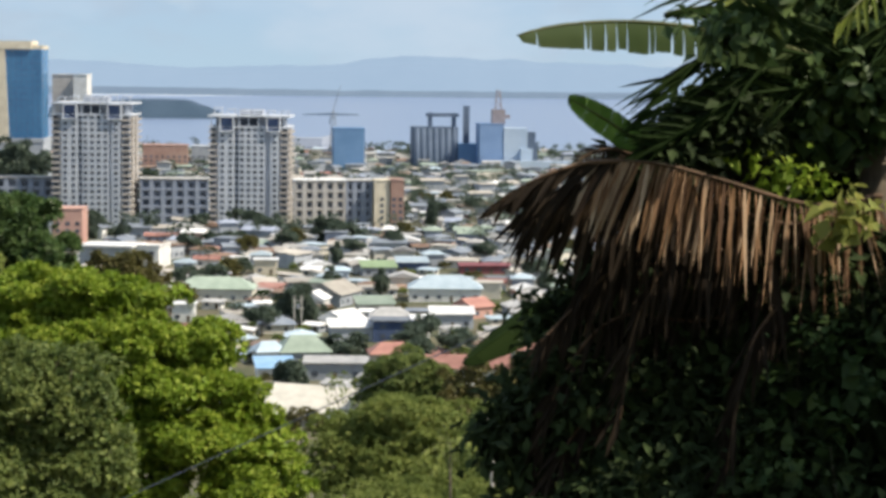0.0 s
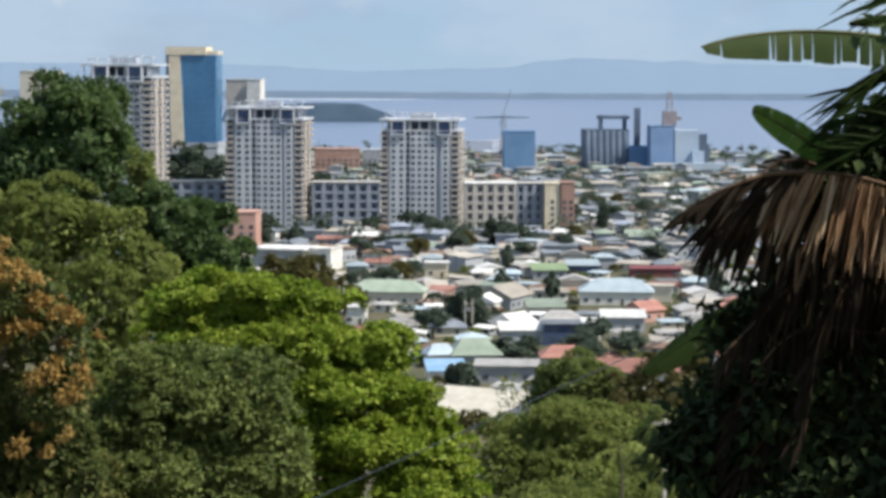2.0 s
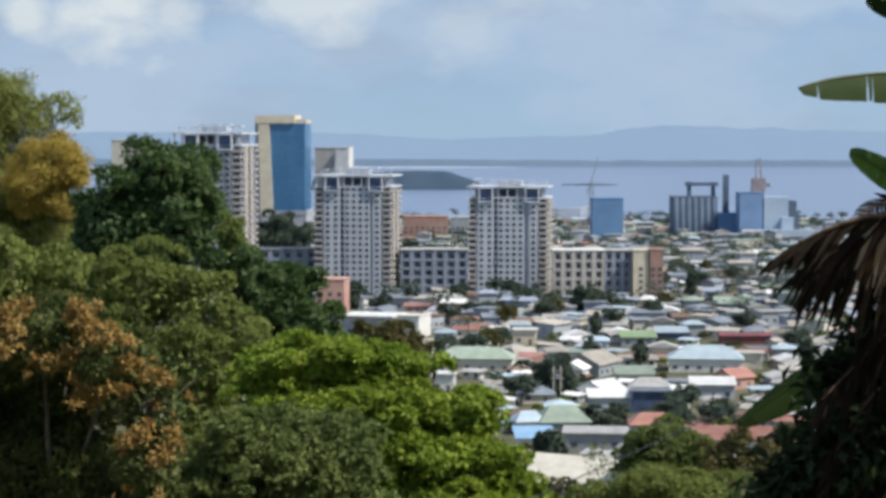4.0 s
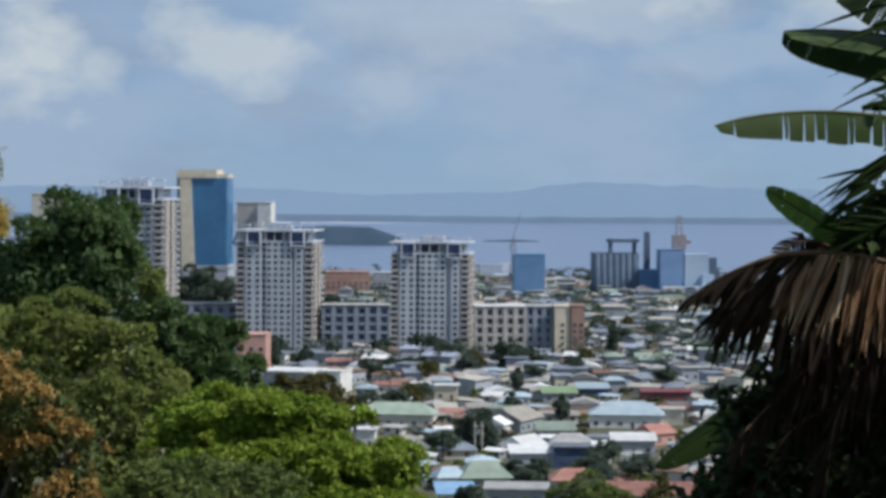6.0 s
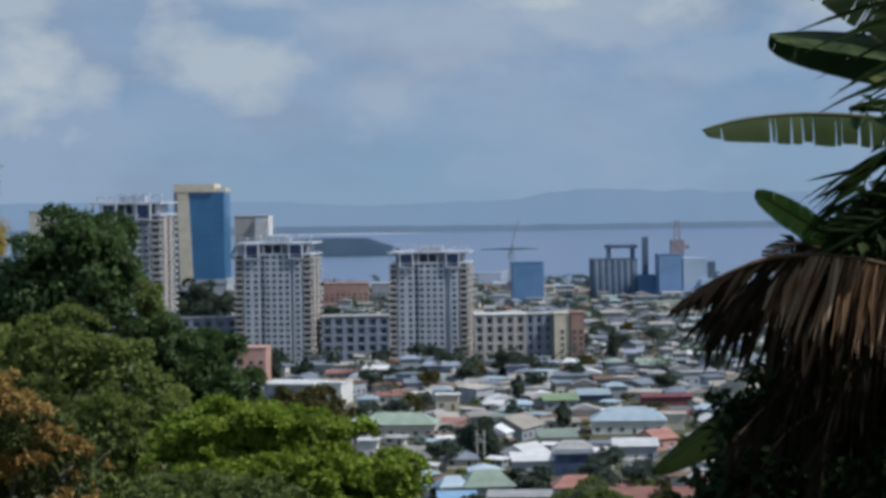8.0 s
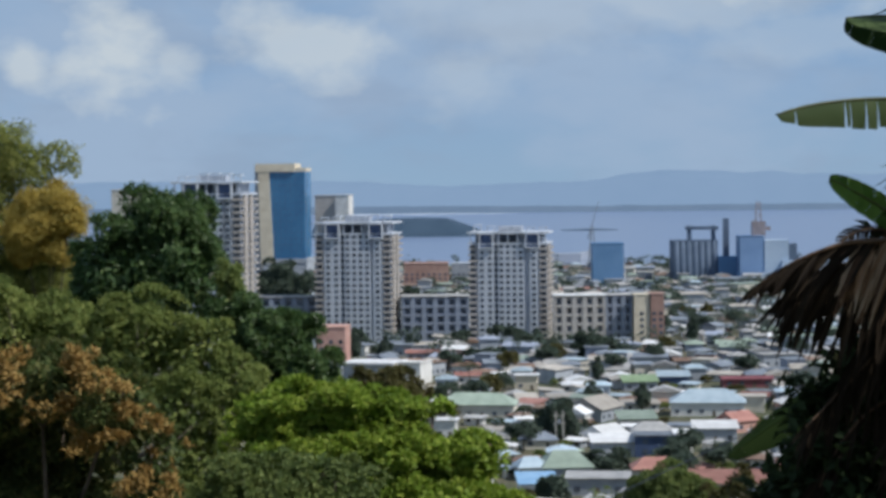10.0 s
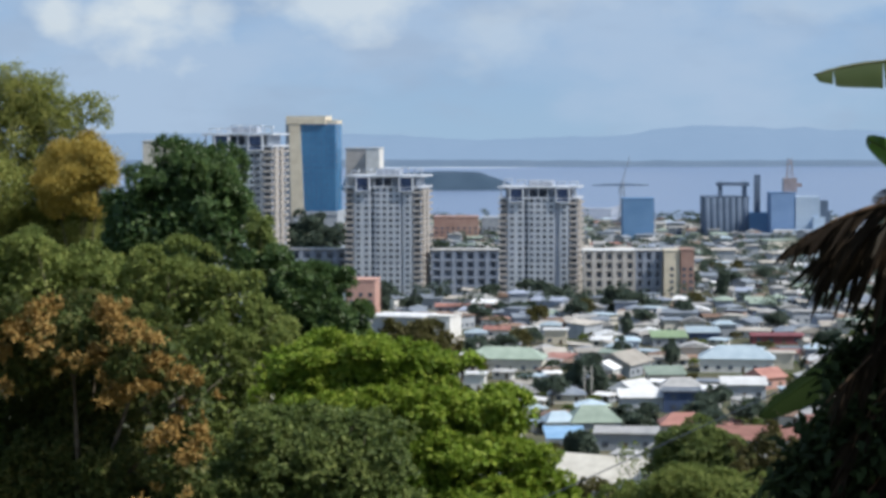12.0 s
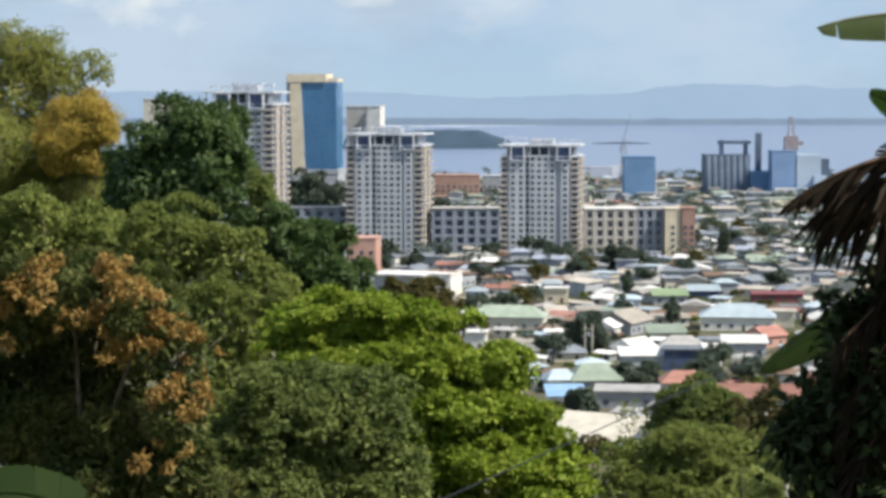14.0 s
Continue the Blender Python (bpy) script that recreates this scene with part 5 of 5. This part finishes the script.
    tube(v, f, spine, [0.024 * (1 - 0.85 * i / n) + 0.004 for i in range(n + 1)], 6)
    piece("rib", mesh_of("rib", v, f, M[rib], True), fr)
    return fr


def local(o, a, b, d):
    return spot(a, b, d) - o


def bend(points, n):
    """A smooth line through points, in n steps."""
    q = [points[0] * 2 - points[1], *points, points[-1] * 2 - points[-2]]
    out = []
    for i in range(n + 1):
        u = i / n * (len(points) - 1)
        k = min(int(u), len(points) - 2)
        t = u - k
        a, b, c, d = q[k:k + 4]
        out.append(0.5 * (2 * b + (c - a) * t + (2 * a - 5 * b + 4 * c - d) * t * t + (3 * b - a - 3 * c + d) * t ** 3))
    return out


def plume(parent, points, mat, rib, seed, n, lengths, width, aims, droop, name="frond", label="", gaps=0.05, rough=0.1, thick=0.024, face=((0, 1, 0), (0, 1, 0))):
    """A frond whose leaflets leave the rib along given ways, from its base to its tip, and bend under their weight.
    aims: for each row of leaflets its way at the base and at the tip; lengths: at the base, half-way and at the tip."""
    rs = np.random.RandomState(seed)
    spine = bend([Vector(p) for p in points], n)
    v, f = [], []
    for i in range(1, n + 1):
        t = i / n
        for a0, a1 in aims:
            if rs.random() < gaps * (1 + 5 * t * t):
                continue
            out = (Vector(a0).lerp(Vector(a1), t).normalized() + Vector(rs.normal(0, rough, 3))).normalized()
            ln = np.interp(t, [0, 0.5, 1], lengths) * rs.uniform(0.72, 1.12)
            nn = out.cross(Vector(face[0]).lerp(Vector(face[1]), t) + Vector((rs.normal(0, 0.45), 0, rs.normal(0, 0.3)))).normalized()
            back = nn.cross(out)
            w = width * rs.uniform(0.65, 1.25)
            fall = Vector((0, 0, -1)) * ln * droop * rs.uniform(0.6, 1.4)
            curl = nn * ln * rs.normal(0, 0.06)
            o = len(v)
            for k, ww in ((0.0, 0.5), (0.25, 1.0), (0.5, 1.0), (0.75, 0.75), (1.0, 0.08)):
                q = spine[i] + out * ln * k + fall * k ** 2.2 + curl * k * k
                v += [tuple(q - nn * w * ww), tuple(q + back * w * ww * 0.45), tuple(q + nn * w * ww)]
            for k in range(4):
                b = o + k * 3
                f += [(b, b + 1, b + 4, b + 3), (b + 1, b + 2, b + 5, b + 4)]
    fr = piece(name, mesh_of(name, v, f, M[mat]), parent, label)
    v, f = [], []
    tube(v, f, spine, [thick * (1 - 0.85 * i / n) + 0.004 for i in range(n + 1)], 6)
    piece("rib", mesh_of("rib", v, f, M[rib], True), fr)
    return fr


PALM_O = Vector((7.6, 22.8, ground_z(7.6, 22.8)))
palm = thing("coconut_palm", pose(*PALM_O), "coconut palm with green fronds above hanging dead ones", "palm")
crown_at = local(PALM_O, 332, 8, 22.8)
v, f = [], []
tube(v, f, [(0.3, 0.2, -0.4), (0.1, 0, 2), crown_at * 0.6, crown_at], [0.26, 0.2, 0.17, 0.2], 10)
piece("trunk", mesh_of("trunk", v, f, M["bark"], True), palm)


def palm_line(*rows):
    return [local(PALM_O, *r) for r in rows]


LEFT_UP, LEFT, LEFT_DOWN, RIGHT_DOWN = (-1, -0.1, 0.25), (-1, -0.15, 0.02), (-0.85, -0.1, -0.5), (0.9, 0.2, -0.35)
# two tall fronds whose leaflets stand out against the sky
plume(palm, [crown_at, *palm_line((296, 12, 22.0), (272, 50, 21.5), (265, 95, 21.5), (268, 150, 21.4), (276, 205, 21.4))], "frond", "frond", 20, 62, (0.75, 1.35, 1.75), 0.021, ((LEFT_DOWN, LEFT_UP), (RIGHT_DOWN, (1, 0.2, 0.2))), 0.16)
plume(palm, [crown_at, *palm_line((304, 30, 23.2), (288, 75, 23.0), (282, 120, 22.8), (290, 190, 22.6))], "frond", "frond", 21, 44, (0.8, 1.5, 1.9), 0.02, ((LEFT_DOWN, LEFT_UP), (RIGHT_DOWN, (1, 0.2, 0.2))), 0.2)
# a lower frond with slanting leaflets under the torn banana leaf
plume(palm, [crown_at, *palm_line((290, 18, 21.6), (256, 22, 21.2), (236, 8, 21.0), (226, -14, 20.9))], "frond", "frond", 22, 46, (1.0, 1.15, 0.6), 0.02, (((-0.75, -0.1, -0.55), (-0.95, -0.1, -0.4)),), 0.12, gaps=0.1)
plume(palm, [crown_at, *palm_line((300, 2, 21.8), (262, -4, 21.4), (236, -20, 21.2), (216, -30, 21.2))], "frond", "frond", 23, 36, (0.7, 0.7, 0.4), 0.021, (((-0.6, -0.1, -0.6), (-0.9, -0.1, -0.45)), ((-0.4, -0.2, 0.3), (-0.9, 0, 0.1))), 0.15)
for i, (row_b, row_c) in enumerate([((345, 70, 22.0), (390, 30, 22.0)), ((360, 40, 21.5), (420, -20, 21.5)), ((330, 80, 24.0), (345, 170, 24.4)), ((320, 60, 22.6), (318, 150, 22.6))]):
    plume(palm, [crown_at, *palm_line(row_b, row_c)], "frond", "frond", 30 + i, 34, (0.8, 1.1, 0.8), 0.021, (((-0.7, -0.3, -0.4), (-0.7, -0.2, 0.1)), ((0.7, 0.2, -0.4), (0.8, 0.2, 0.1))), 0.25)
# one frond whose sunlight is put into its pale colour
plume(palm, palm_line((345, 60, 21.0), (326, 48, 20.6), (312, 34, 20.4)), "frond_lit", "rib", 36, 9, (0.4, 0.4, 0.25), 0.022, (((-0.5, -0.3, -0.8), (-0.6, -0.3, -0.7)), ((0.3, -0.3, -0.9), (-0.2, -0.3, -0.9))), 0.1, label="pale frond with sunlight put into its colour")
skirt_at = local(PALM_O, 335, -52, 22.4)
DOWN, TIP = (0.06, -0.12, -1), (-0.86, -0.1, -0.45)
# the long dead frond arching over the slope, and ones below coloured for shade
plume(palm, [skirt_at, *palm_line((300, -56, 21.4), (255, -44, 21.0), (228, -37, 20.9), (205, -34.8, 20.8), (192, -35.6, 20.74))],
      "frond_dead", "rib_dead", 50, 84, (1.05, 0.78, 0.6), 0.026, ((DOWN, (-0.5, -0.1, -0.75)), ((0.12, -0.25, -0.9), (-0.45, 0.05, -0.8))), 0.22, "dead_frond", "dry tan arching frond", 0.06, 0.12, face=((-1, 0.6, -0.25), (-0.1, 1, 0.1)))
# its tip, thin and nearly black, with the shade in its colour
plume(palm, palm_line((204, -34.9, 20.76), (186, -36, 20.66), (170, -41, 20.6), (157, -47, 20.6), (145, -55, 20.6)),
      "frond_shade", "rib_dead", 64, 42, (0.7, 0.52, 0.24), 0.026, (((-0.7, -0.1, -0.62), (-0.85, -0.1, -0.62)), ((-0.6, 0.1, -0.75), (-0.8, 0.05, -0.7))), 0.2, "dead_frond", "tip of the arching frond in a shade-dark colour", 0.1, 0.14)
plume(palm, [skirt_at, *palm_line((290, -66, 21.8), (240, -50, 21.5), (205, -44, 21.4), (180, -47, 21.4), (164, -56, 21.4))],
      "frond_shade", "rib_dead", 51, 90, (1.2, 1.15, 0.55), 0.032, ((DOWN, (-0.5, 0, -0.8)), ((0, 0.2, -1), (-0.6, 0.1, -0.7))), 0.25, "dead_frond", "dead hanging frond in a shade-dark colour", 0.06, 0.14)
for i, rows in enumerate([[(270, -66, 22.0), (220, -62, 21.8), (198, -78, 21.8), (186, -102, 21.8)], [(270, -90, 22.0), (210, -86, 21.8), (184, -106, 21.8), (166, -124, 21.6)],
                          [(260, -110, 22.2), (205, -112, 22.0), (178, -140, 22.0), (168, -172, 22.0)], [(255, -140, 22.2), (205, -150, 22.0), (178, -178, 22.0), (168, -206, 22.0)],
                          [(290, -100, 21.6), (270, -130, 21.4), (262, -180, 21.3), (258, -215, 21.3)], [(300, -80, 22.0), (240, -80, 21.6), (215, -110, 21.5), (206, -165, 21.5)]]):
    plume(palm, [skirt_at, *palm_line(*rows)], "frond_shade", "rib_dead", 52 + i, 64, (0.65, 0.6, 0.38), 0.026, ((DOWN, (-0.6, 0, -0.8)), ((-0.3, 0.2, -1), (-0.3, 0.1, -0.9))), 0.25, "dead_frond", "dead hanging frond in a shade-dark colour", 0.08, 0.16)


def banana_leaf(parent, p0, p1, p2, width, seed, up=(0, 0, 1), tear=0.5, mat="banana", name="leaf", label="", fold=0.3, rib="rib"):
    """A banana leaf: a thick midrib and a blade torn into strips along its side veins."""
    rs = np.random.RandomState(seed)
    n = 60
    sp = curve3(p0, p1, p2, n)
    v, f = [], []
    up = Vector(up)
    for sg in (-1, 1):
        sag = 0.0
        i = 10
        while i < n:
            run = rs.randint(1, 5) if rs.random() < tear else rs.randint(6, 14)
            j = min(n, i + run)
            sag = rs.uniform(-0.25, 0.35) * (0.6 if tear > 0.3 else 0.06)
            o = len(v)
            trim = rs.uniform(0.9, 1.05) if tear > 0.3 else 1.0
            for q in range(i, j + 1):
                t = q / n
                d = (sp[min(q + 1, n)] - sp[max(q - 1, 0)]).normalized()
                s = d.cross(up).normalized() * sg
                ww = width * 0.5 * math.sin(math.pi * min(0.985, 0.10 + 0.90 * t ** 0.85)) ** 0.45
                ww *= trim * (0.3 if q == n else 1.0)
                gap = (0.004 + 0.016 * rs.random() if tear > 0.3 else 0.001) if q in (i, j) else 0.0
                for k in (0.0, 0.35, 0.7, 1.0):
                    drop = -(fold + sag * 0.6) * ww * (0.45 * k + 0.55 * k * k)
                    v.append(tuple(sp[q] + s * ww * k * (1 - 0.06 * rs.random() * k) + up * drop - d * 0.0 + d * (gap if q == i else -gap) * k + d * 0.25 * ww * k))
            for q in range(j - i):
                for k in range(3):
                    b = o + q * 4 + k
                    f.append((b, b + 1, b + 5, b + 4))
            i = j
    lf = piece(name, mesh_of(name, v, f, M[mat], True), parent, label)
    v, f = [], []
    tube(v, f, sp, [width * (0.05 * (1 - 0.8 * i / n) + 0.008) for i in range(n + 1)], 6)
    piece("midrib", mesh_of("midrib", v, f, M[rib], True), lf)


BAN_O = Vector((8.3, 23.6, ground_z(8.3, 23.6)))
ban = thing("banana_plant", pose(*BAN_O), "banana plant with long torn green leaves", "plant")
heart = local(BAN_O, 350, -20, 23.6)
v, f = [], []
tube(v, f, [(0, 0, -0.3), (0.05, 0, 2), heart], [0.2, 0.16, 0.08], 10)
piece("stem", mesh_of("stem", v, f, M["rib"], True), ban)
CAMWARD = (0.0, -0.7, 0.7)
banana_leaf(ban, local(BAN_O, 320, 10, 22.2), local(BAN_O, 215, 46, 20.6), local(BAN_O, 153, 25.5, 20.2), 0.5, 1, up=CAMWARD, tear=0.85, fold=1.0, label="torn olive-green leaf")
banana_leaf(ban, local(BAN_O, 320, 46, 23.4), local(BAN_O, 236, 77, 22.6), local(BAN_O, 186, 71, 22.0), 0.72, 2, up=(0, 0.3, 1), tear=0.06, fold=1.1, mat="leaf_shrub", label="broad dark green leaf")
banana_leaf(ban, local(BAN_O, 280, 66, 22.4), local(BAN_O, 236, 88, 22.0), local(BAN_O, 199, 105, 21.8), 0.6, 8, up=(0.3, -0.8, 0.5), tear=0.5, fold=0.8, label="ragged green leaf")
banana_leaf(ban, local(BAN_O, 290, 34, 22.0), local(BAN_O, 260, 45, 21.8), local(BAN_O, 232, 52, 21.6), 0.3, 9, up=(0.1, -0.8, 0.6), tear=0.1, fold=0.3, mat="frond_lit", label="small sunlit yellow-green leaf")
banana_leaf(ban, local(BAN_O, 290, 34, 22.6), local(BAN_O, 245, 44, 22.3), local(BAN_O, 224, 36, 22.0), 0.3, 10, up=(0, 0.2, 1), tear=0.1, fold=0.8, mat="leaf_shaded", label="small dark green leaf")
banana_leaf(ban, local(BAN_O, 222, -32, 21.6), local(BAN_O, 196, -14, 21.3), local(BAN_O, 178, -5, 21.0), 0.34, 3, up=(0.15, -0.95, 0.25), tear=0.1, fold=0.3, mat="banana_young", label="young bright green leaf")
banana_leaf(ban, local(BAN_O, 226, -42, 21.6), local(BAN_O, 198, -20, 21.3), local(BAN_O, 183, -36, 21.1), 0.34, 11, up=(0.2, -0.8, 0.5), tear=0.9, mat="frond_shade", name="dry_leaf", label="curled withered brown leaf", fold=1.2, rib="rib_dead")
banana_leaf(ban, heart, local(BAN_O, 245, -34, 22.0), local(BAN_O, 188, -66, 22.0), 0.5, 4, up=(0, -0.2, 1), tear=0.8, mat="frond_shade", name="dry_leaf", label="withered brown leaf", fold=1.2)
BAN_2 = Vector((6.7, 30.5, ground_z(6.7, 30.5)))
ban_2 = thing("banana_plant", pose(*BAN_2), "banana plant with one dark drooping leaf", "plant")
heart = local(BAN_2, 222, -92, 30.5)
v, f = [], []
tube(v, f, [(0, 0, -0.3), (0.05, 0, 2), heart], [0.2, 0.16, 0.08], 10)
piece("stem", mesh_of("stem", v, f, M["rib"], True), ban_2)
banana_leaf(ban_2, heart, local(BAN_2, 172, -101, 30), local(BAN_2, 127, -138, 29.5), 0.75, 5, up=(-0.6, -0.7, 0.3), tear=0.2, fold=0.8, mat="leaf_shaded", rib="frond", label="dark green drooping leaf")
TARO = Vector((-1.35, 6.2, ground_z(-1.35, 6.2)))
taro = thing("broadleaf_plant", pose(*TARO), "low plant with a broad dark green leaf", "plant")
v, f = [], []
tube(v, f, [(0.15, 0, -0.1), (0.1, 0, 0.9), local(TARO, -185, -226, 6.2)], [0.02, 0.014, 0.008], 7)
piece("stem", mesh_of("stem", v, f, M["rib"], True), taro)
banana_leaf(taro, local(TARO, -185, -226, 6.2), local(TARO, -222, -186, 6.1), local(TARO, -265, -214, 6.0), 0.22, 7, up=(0.1, -0.75, 0.65), tear=0.0, fold=0.2, mat="frond", rib="frond")


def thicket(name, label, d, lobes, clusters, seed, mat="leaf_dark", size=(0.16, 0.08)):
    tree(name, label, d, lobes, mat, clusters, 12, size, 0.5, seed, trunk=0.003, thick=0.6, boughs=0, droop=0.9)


thicket("broadleaf_shrub", "dark broad-leaved shrub grown through the palm", 24,
        [(268, -26, 30, 18, 0), (300, -5, 40, 36, 0.5), (345, 30, 36, 60, 0.5), (312, 70, 34, 46, 0.8), (318, 140, 32, 56, 0.8), (330, -60, 50, 40, 0), (246, -34, 20, 11, -0.5)], 2500, 31, size=(0.24, 0.16))
thicket("climbing_shrub", "green broad-leaved creeper over the palm crown", 22.2,
        [(286, 6, 26, 26, 0), (306, -16, 28, 26, 0), (300, 40, 26, 26, 0), (330, 10, 30, 40, 0), (266, 30, 20, 13, -2.0), (284, 52, 20, 16, -2.0)], 300, 37, mat="leaf_shrub", size=(0.2, 0.13))
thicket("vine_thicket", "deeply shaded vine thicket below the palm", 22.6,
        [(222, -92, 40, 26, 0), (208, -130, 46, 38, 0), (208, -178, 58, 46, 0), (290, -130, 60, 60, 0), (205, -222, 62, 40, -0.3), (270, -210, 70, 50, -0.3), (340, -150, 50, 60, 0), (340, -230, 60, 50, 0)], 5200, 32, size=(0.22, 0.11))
thicket("leafy_creeper", "dark big-leaved creeper on the palm skirt", 21.6,
        [(212, -40, 13, 9, 0), (232, -34, 18, 10, 0.2), (255, -22, 18, 14, 0.3)], 240, 35, size=(0.2, 0.12))
thicket("bright_vine", "sunlit creeper leaves above the dead frond", 21.5,
        [(250, -32, 8, 3, 0), (266, -34, 9, 4, 0), (282, -42, 12, 6, 0), (300, -50, 10, 8, 0)], 9, 33, mat="leaf_bright", size=(0.13, 0.085))
thicket("pale_vine", "pale yellow-green curled creeper leaves in the sun", 21.0,
        [(313, -64, 9, 12, 0)], 4, 38, mat="leaf_bamboo", size=(0.2, 0.13))
thicket("climbing_vine", "mid-green creeper scattered over the dark thicket", 21.4,
        [(322, -140, 22, 30, 0), (300, -180, 30, 40, 0), (262, -136, 8, 8, 0.1), (266, -166, 8, 8, 0.1)], 44, 36, mat="leaf_shrub", size=(0.15, 0.09))
# out of view: added only to keep the sun off palm and thicket
tree("added_shade_tree", "unseen dense tree added to shade the palm", 17.5,
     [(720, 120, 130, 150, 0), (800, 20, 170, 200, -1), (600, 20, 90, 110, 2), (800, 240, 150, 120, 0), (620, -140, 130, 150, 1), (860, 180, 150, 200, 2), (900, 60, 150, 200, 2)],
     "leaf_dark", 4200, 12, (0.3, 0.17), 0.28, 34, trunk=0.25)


def cable(p0, p1, sag, label):
    p0, p1 = Vector(p0), Vector(p1)
    v, f = [], []
    pts = [p0.lerp(p1, i / 30) - Vector((0, 0, sag * 4 * (i / 30) * (1 - i / 30))) for i in range(31)]
    tube(v, f, pts, [0.011] * 31, 6)
    tagged(piece("cable", mesh_of("cable", v, f, M["dark"], True)), label, "cable")


cable(spot(-160, -260, 40), spot(330, -34, 40), 0.1, "thin black service cable sagging over the slope")


def pylon(a, d, h, label):
    """Twin wooden poles with crossarms, as for a transformer."""
    p = spot(a, 0, d)
    t = thing("utility_pole", pose(p.x, d, ground_z(p.x, d)), label, "pole")
    for sx in (-1.1, 1.1):
        v, f = [], []
        tube(v, f, [(sx, 0, -0.3), (sx, 0, h)], [0.24, 0.17], 8)
        piece("pole", mesh_of("pole", v, f, M["wood_pole"], True), t)
    piece("crossarm", boxes("crossarm", M["wood_pole"], (-1.9, 1.9, -0.12, 0.12, h * 0.62, h * 0.62 + 0.25)), t)
    piece("crossarm", boxes("crossarm", M["wood_pole"], (-1.6, 1.6, -0.12, 0.12, h * 0.86, h * 0.86 + 0.2)), t)
    piece("transformer", boxes("transformer", M["steel"], (-0.5, 0.5, -0.4, 0.4, h * 0.62 + 0.27, h * 0.62 + 1.4)), t)


pylon(43.3, 636, 10.5, "pair of grey wooden utility poles among houses")


def little_palm(a, b, d, seed, label, n=13, ln=2.6, lf=0.55):
    o = spot(a, b, d)
    g = Vector((o.x, o.y, ground_z(o.x, o.y)))
    t = thing("palm_tree", pose(*g), label, "palm")
    top = o - g
    v, f = [], []
    tube(v, f, [(0, 0, -0.3), top * 0.5 + Vector((0.15, 0, 0)), top], [0.22, 0.16, 0.13], 8)
    piece("trunk", mesh_of("trunk", v, f, M["bark"], True), t)
    rs = np.random.RandomState(seed)
    for i in range(n):
        an = 2 * math.pi * i / n + rs.uniform(-0.2, 0.2)
        up = rs.uniform(-0.3, 1.0)
        e = Vector((math.cos(an), math.sin(an), 0))
        frond(t, top, top + e * ln * 0.6 + Vector((0, 0, ln * 0.35 * (up + 0.4))), top + e * ln + Vector((0, 0, ln * (up - 0.75) * 0.8)), lf, "frond_lit" if "yellow" in label else "frond", "rib", seed + i, n=22, hang=0.5, width=0.06)


little_palm(118, -186, 233, 200, "young coconut palm with yellow-green fronds", 11, 5.2, 1.0)
little_palm(0.4, -91, 800, 220, "tall palm tree among the houses", 12, 4.5, 1.2)
little_palm(13, -118, 660, 240, "dark palm tree beside a red roof", 12, 3.6, 1.2)
little_palm(26, -112, 690, 260, "palm tree standing among pale roofs", 12, 3.4, 1.2)


def street_pole(a, b, d, arm, label):
    """A pole with one crossarm and three insulators."""
    o = spot(a, b, d)
    g = ground_z(o.x, o.y)
    t = thing("utility_pole", pose(o.x, o.y, g, 0, 0, 6), label, "pole")
    h = o.z - g
    v, f = [], []
    tube(v, f, [(0, 0, -0.3), (0, 0, h)], [0.26, 0.17], 10)
    piece("pole", mesh_of("pole", v, f, M["wood_pole"], True), t)
    piece("crossarm", boxes("crossarm", M["wood_pole"], (-arm / 2, arm / 2, -0.3, -0.12, h - 0.75, h - 0.5)), t)
    for k in (-0.45, 0.12, 0.45):
        v, f = [], []
        tube(v, f, [(arm * k, -0.21, h - 0.5), (arm * k, -0.21, h - 0.2)], [0.07, 0.05], 7)
        piece("insulator", mesh_of("insulator", v, f, M["bark"], True), t)


street_pole(139, -171, 240, 3.0, "pale grey wooden utility pole beside the thicket")
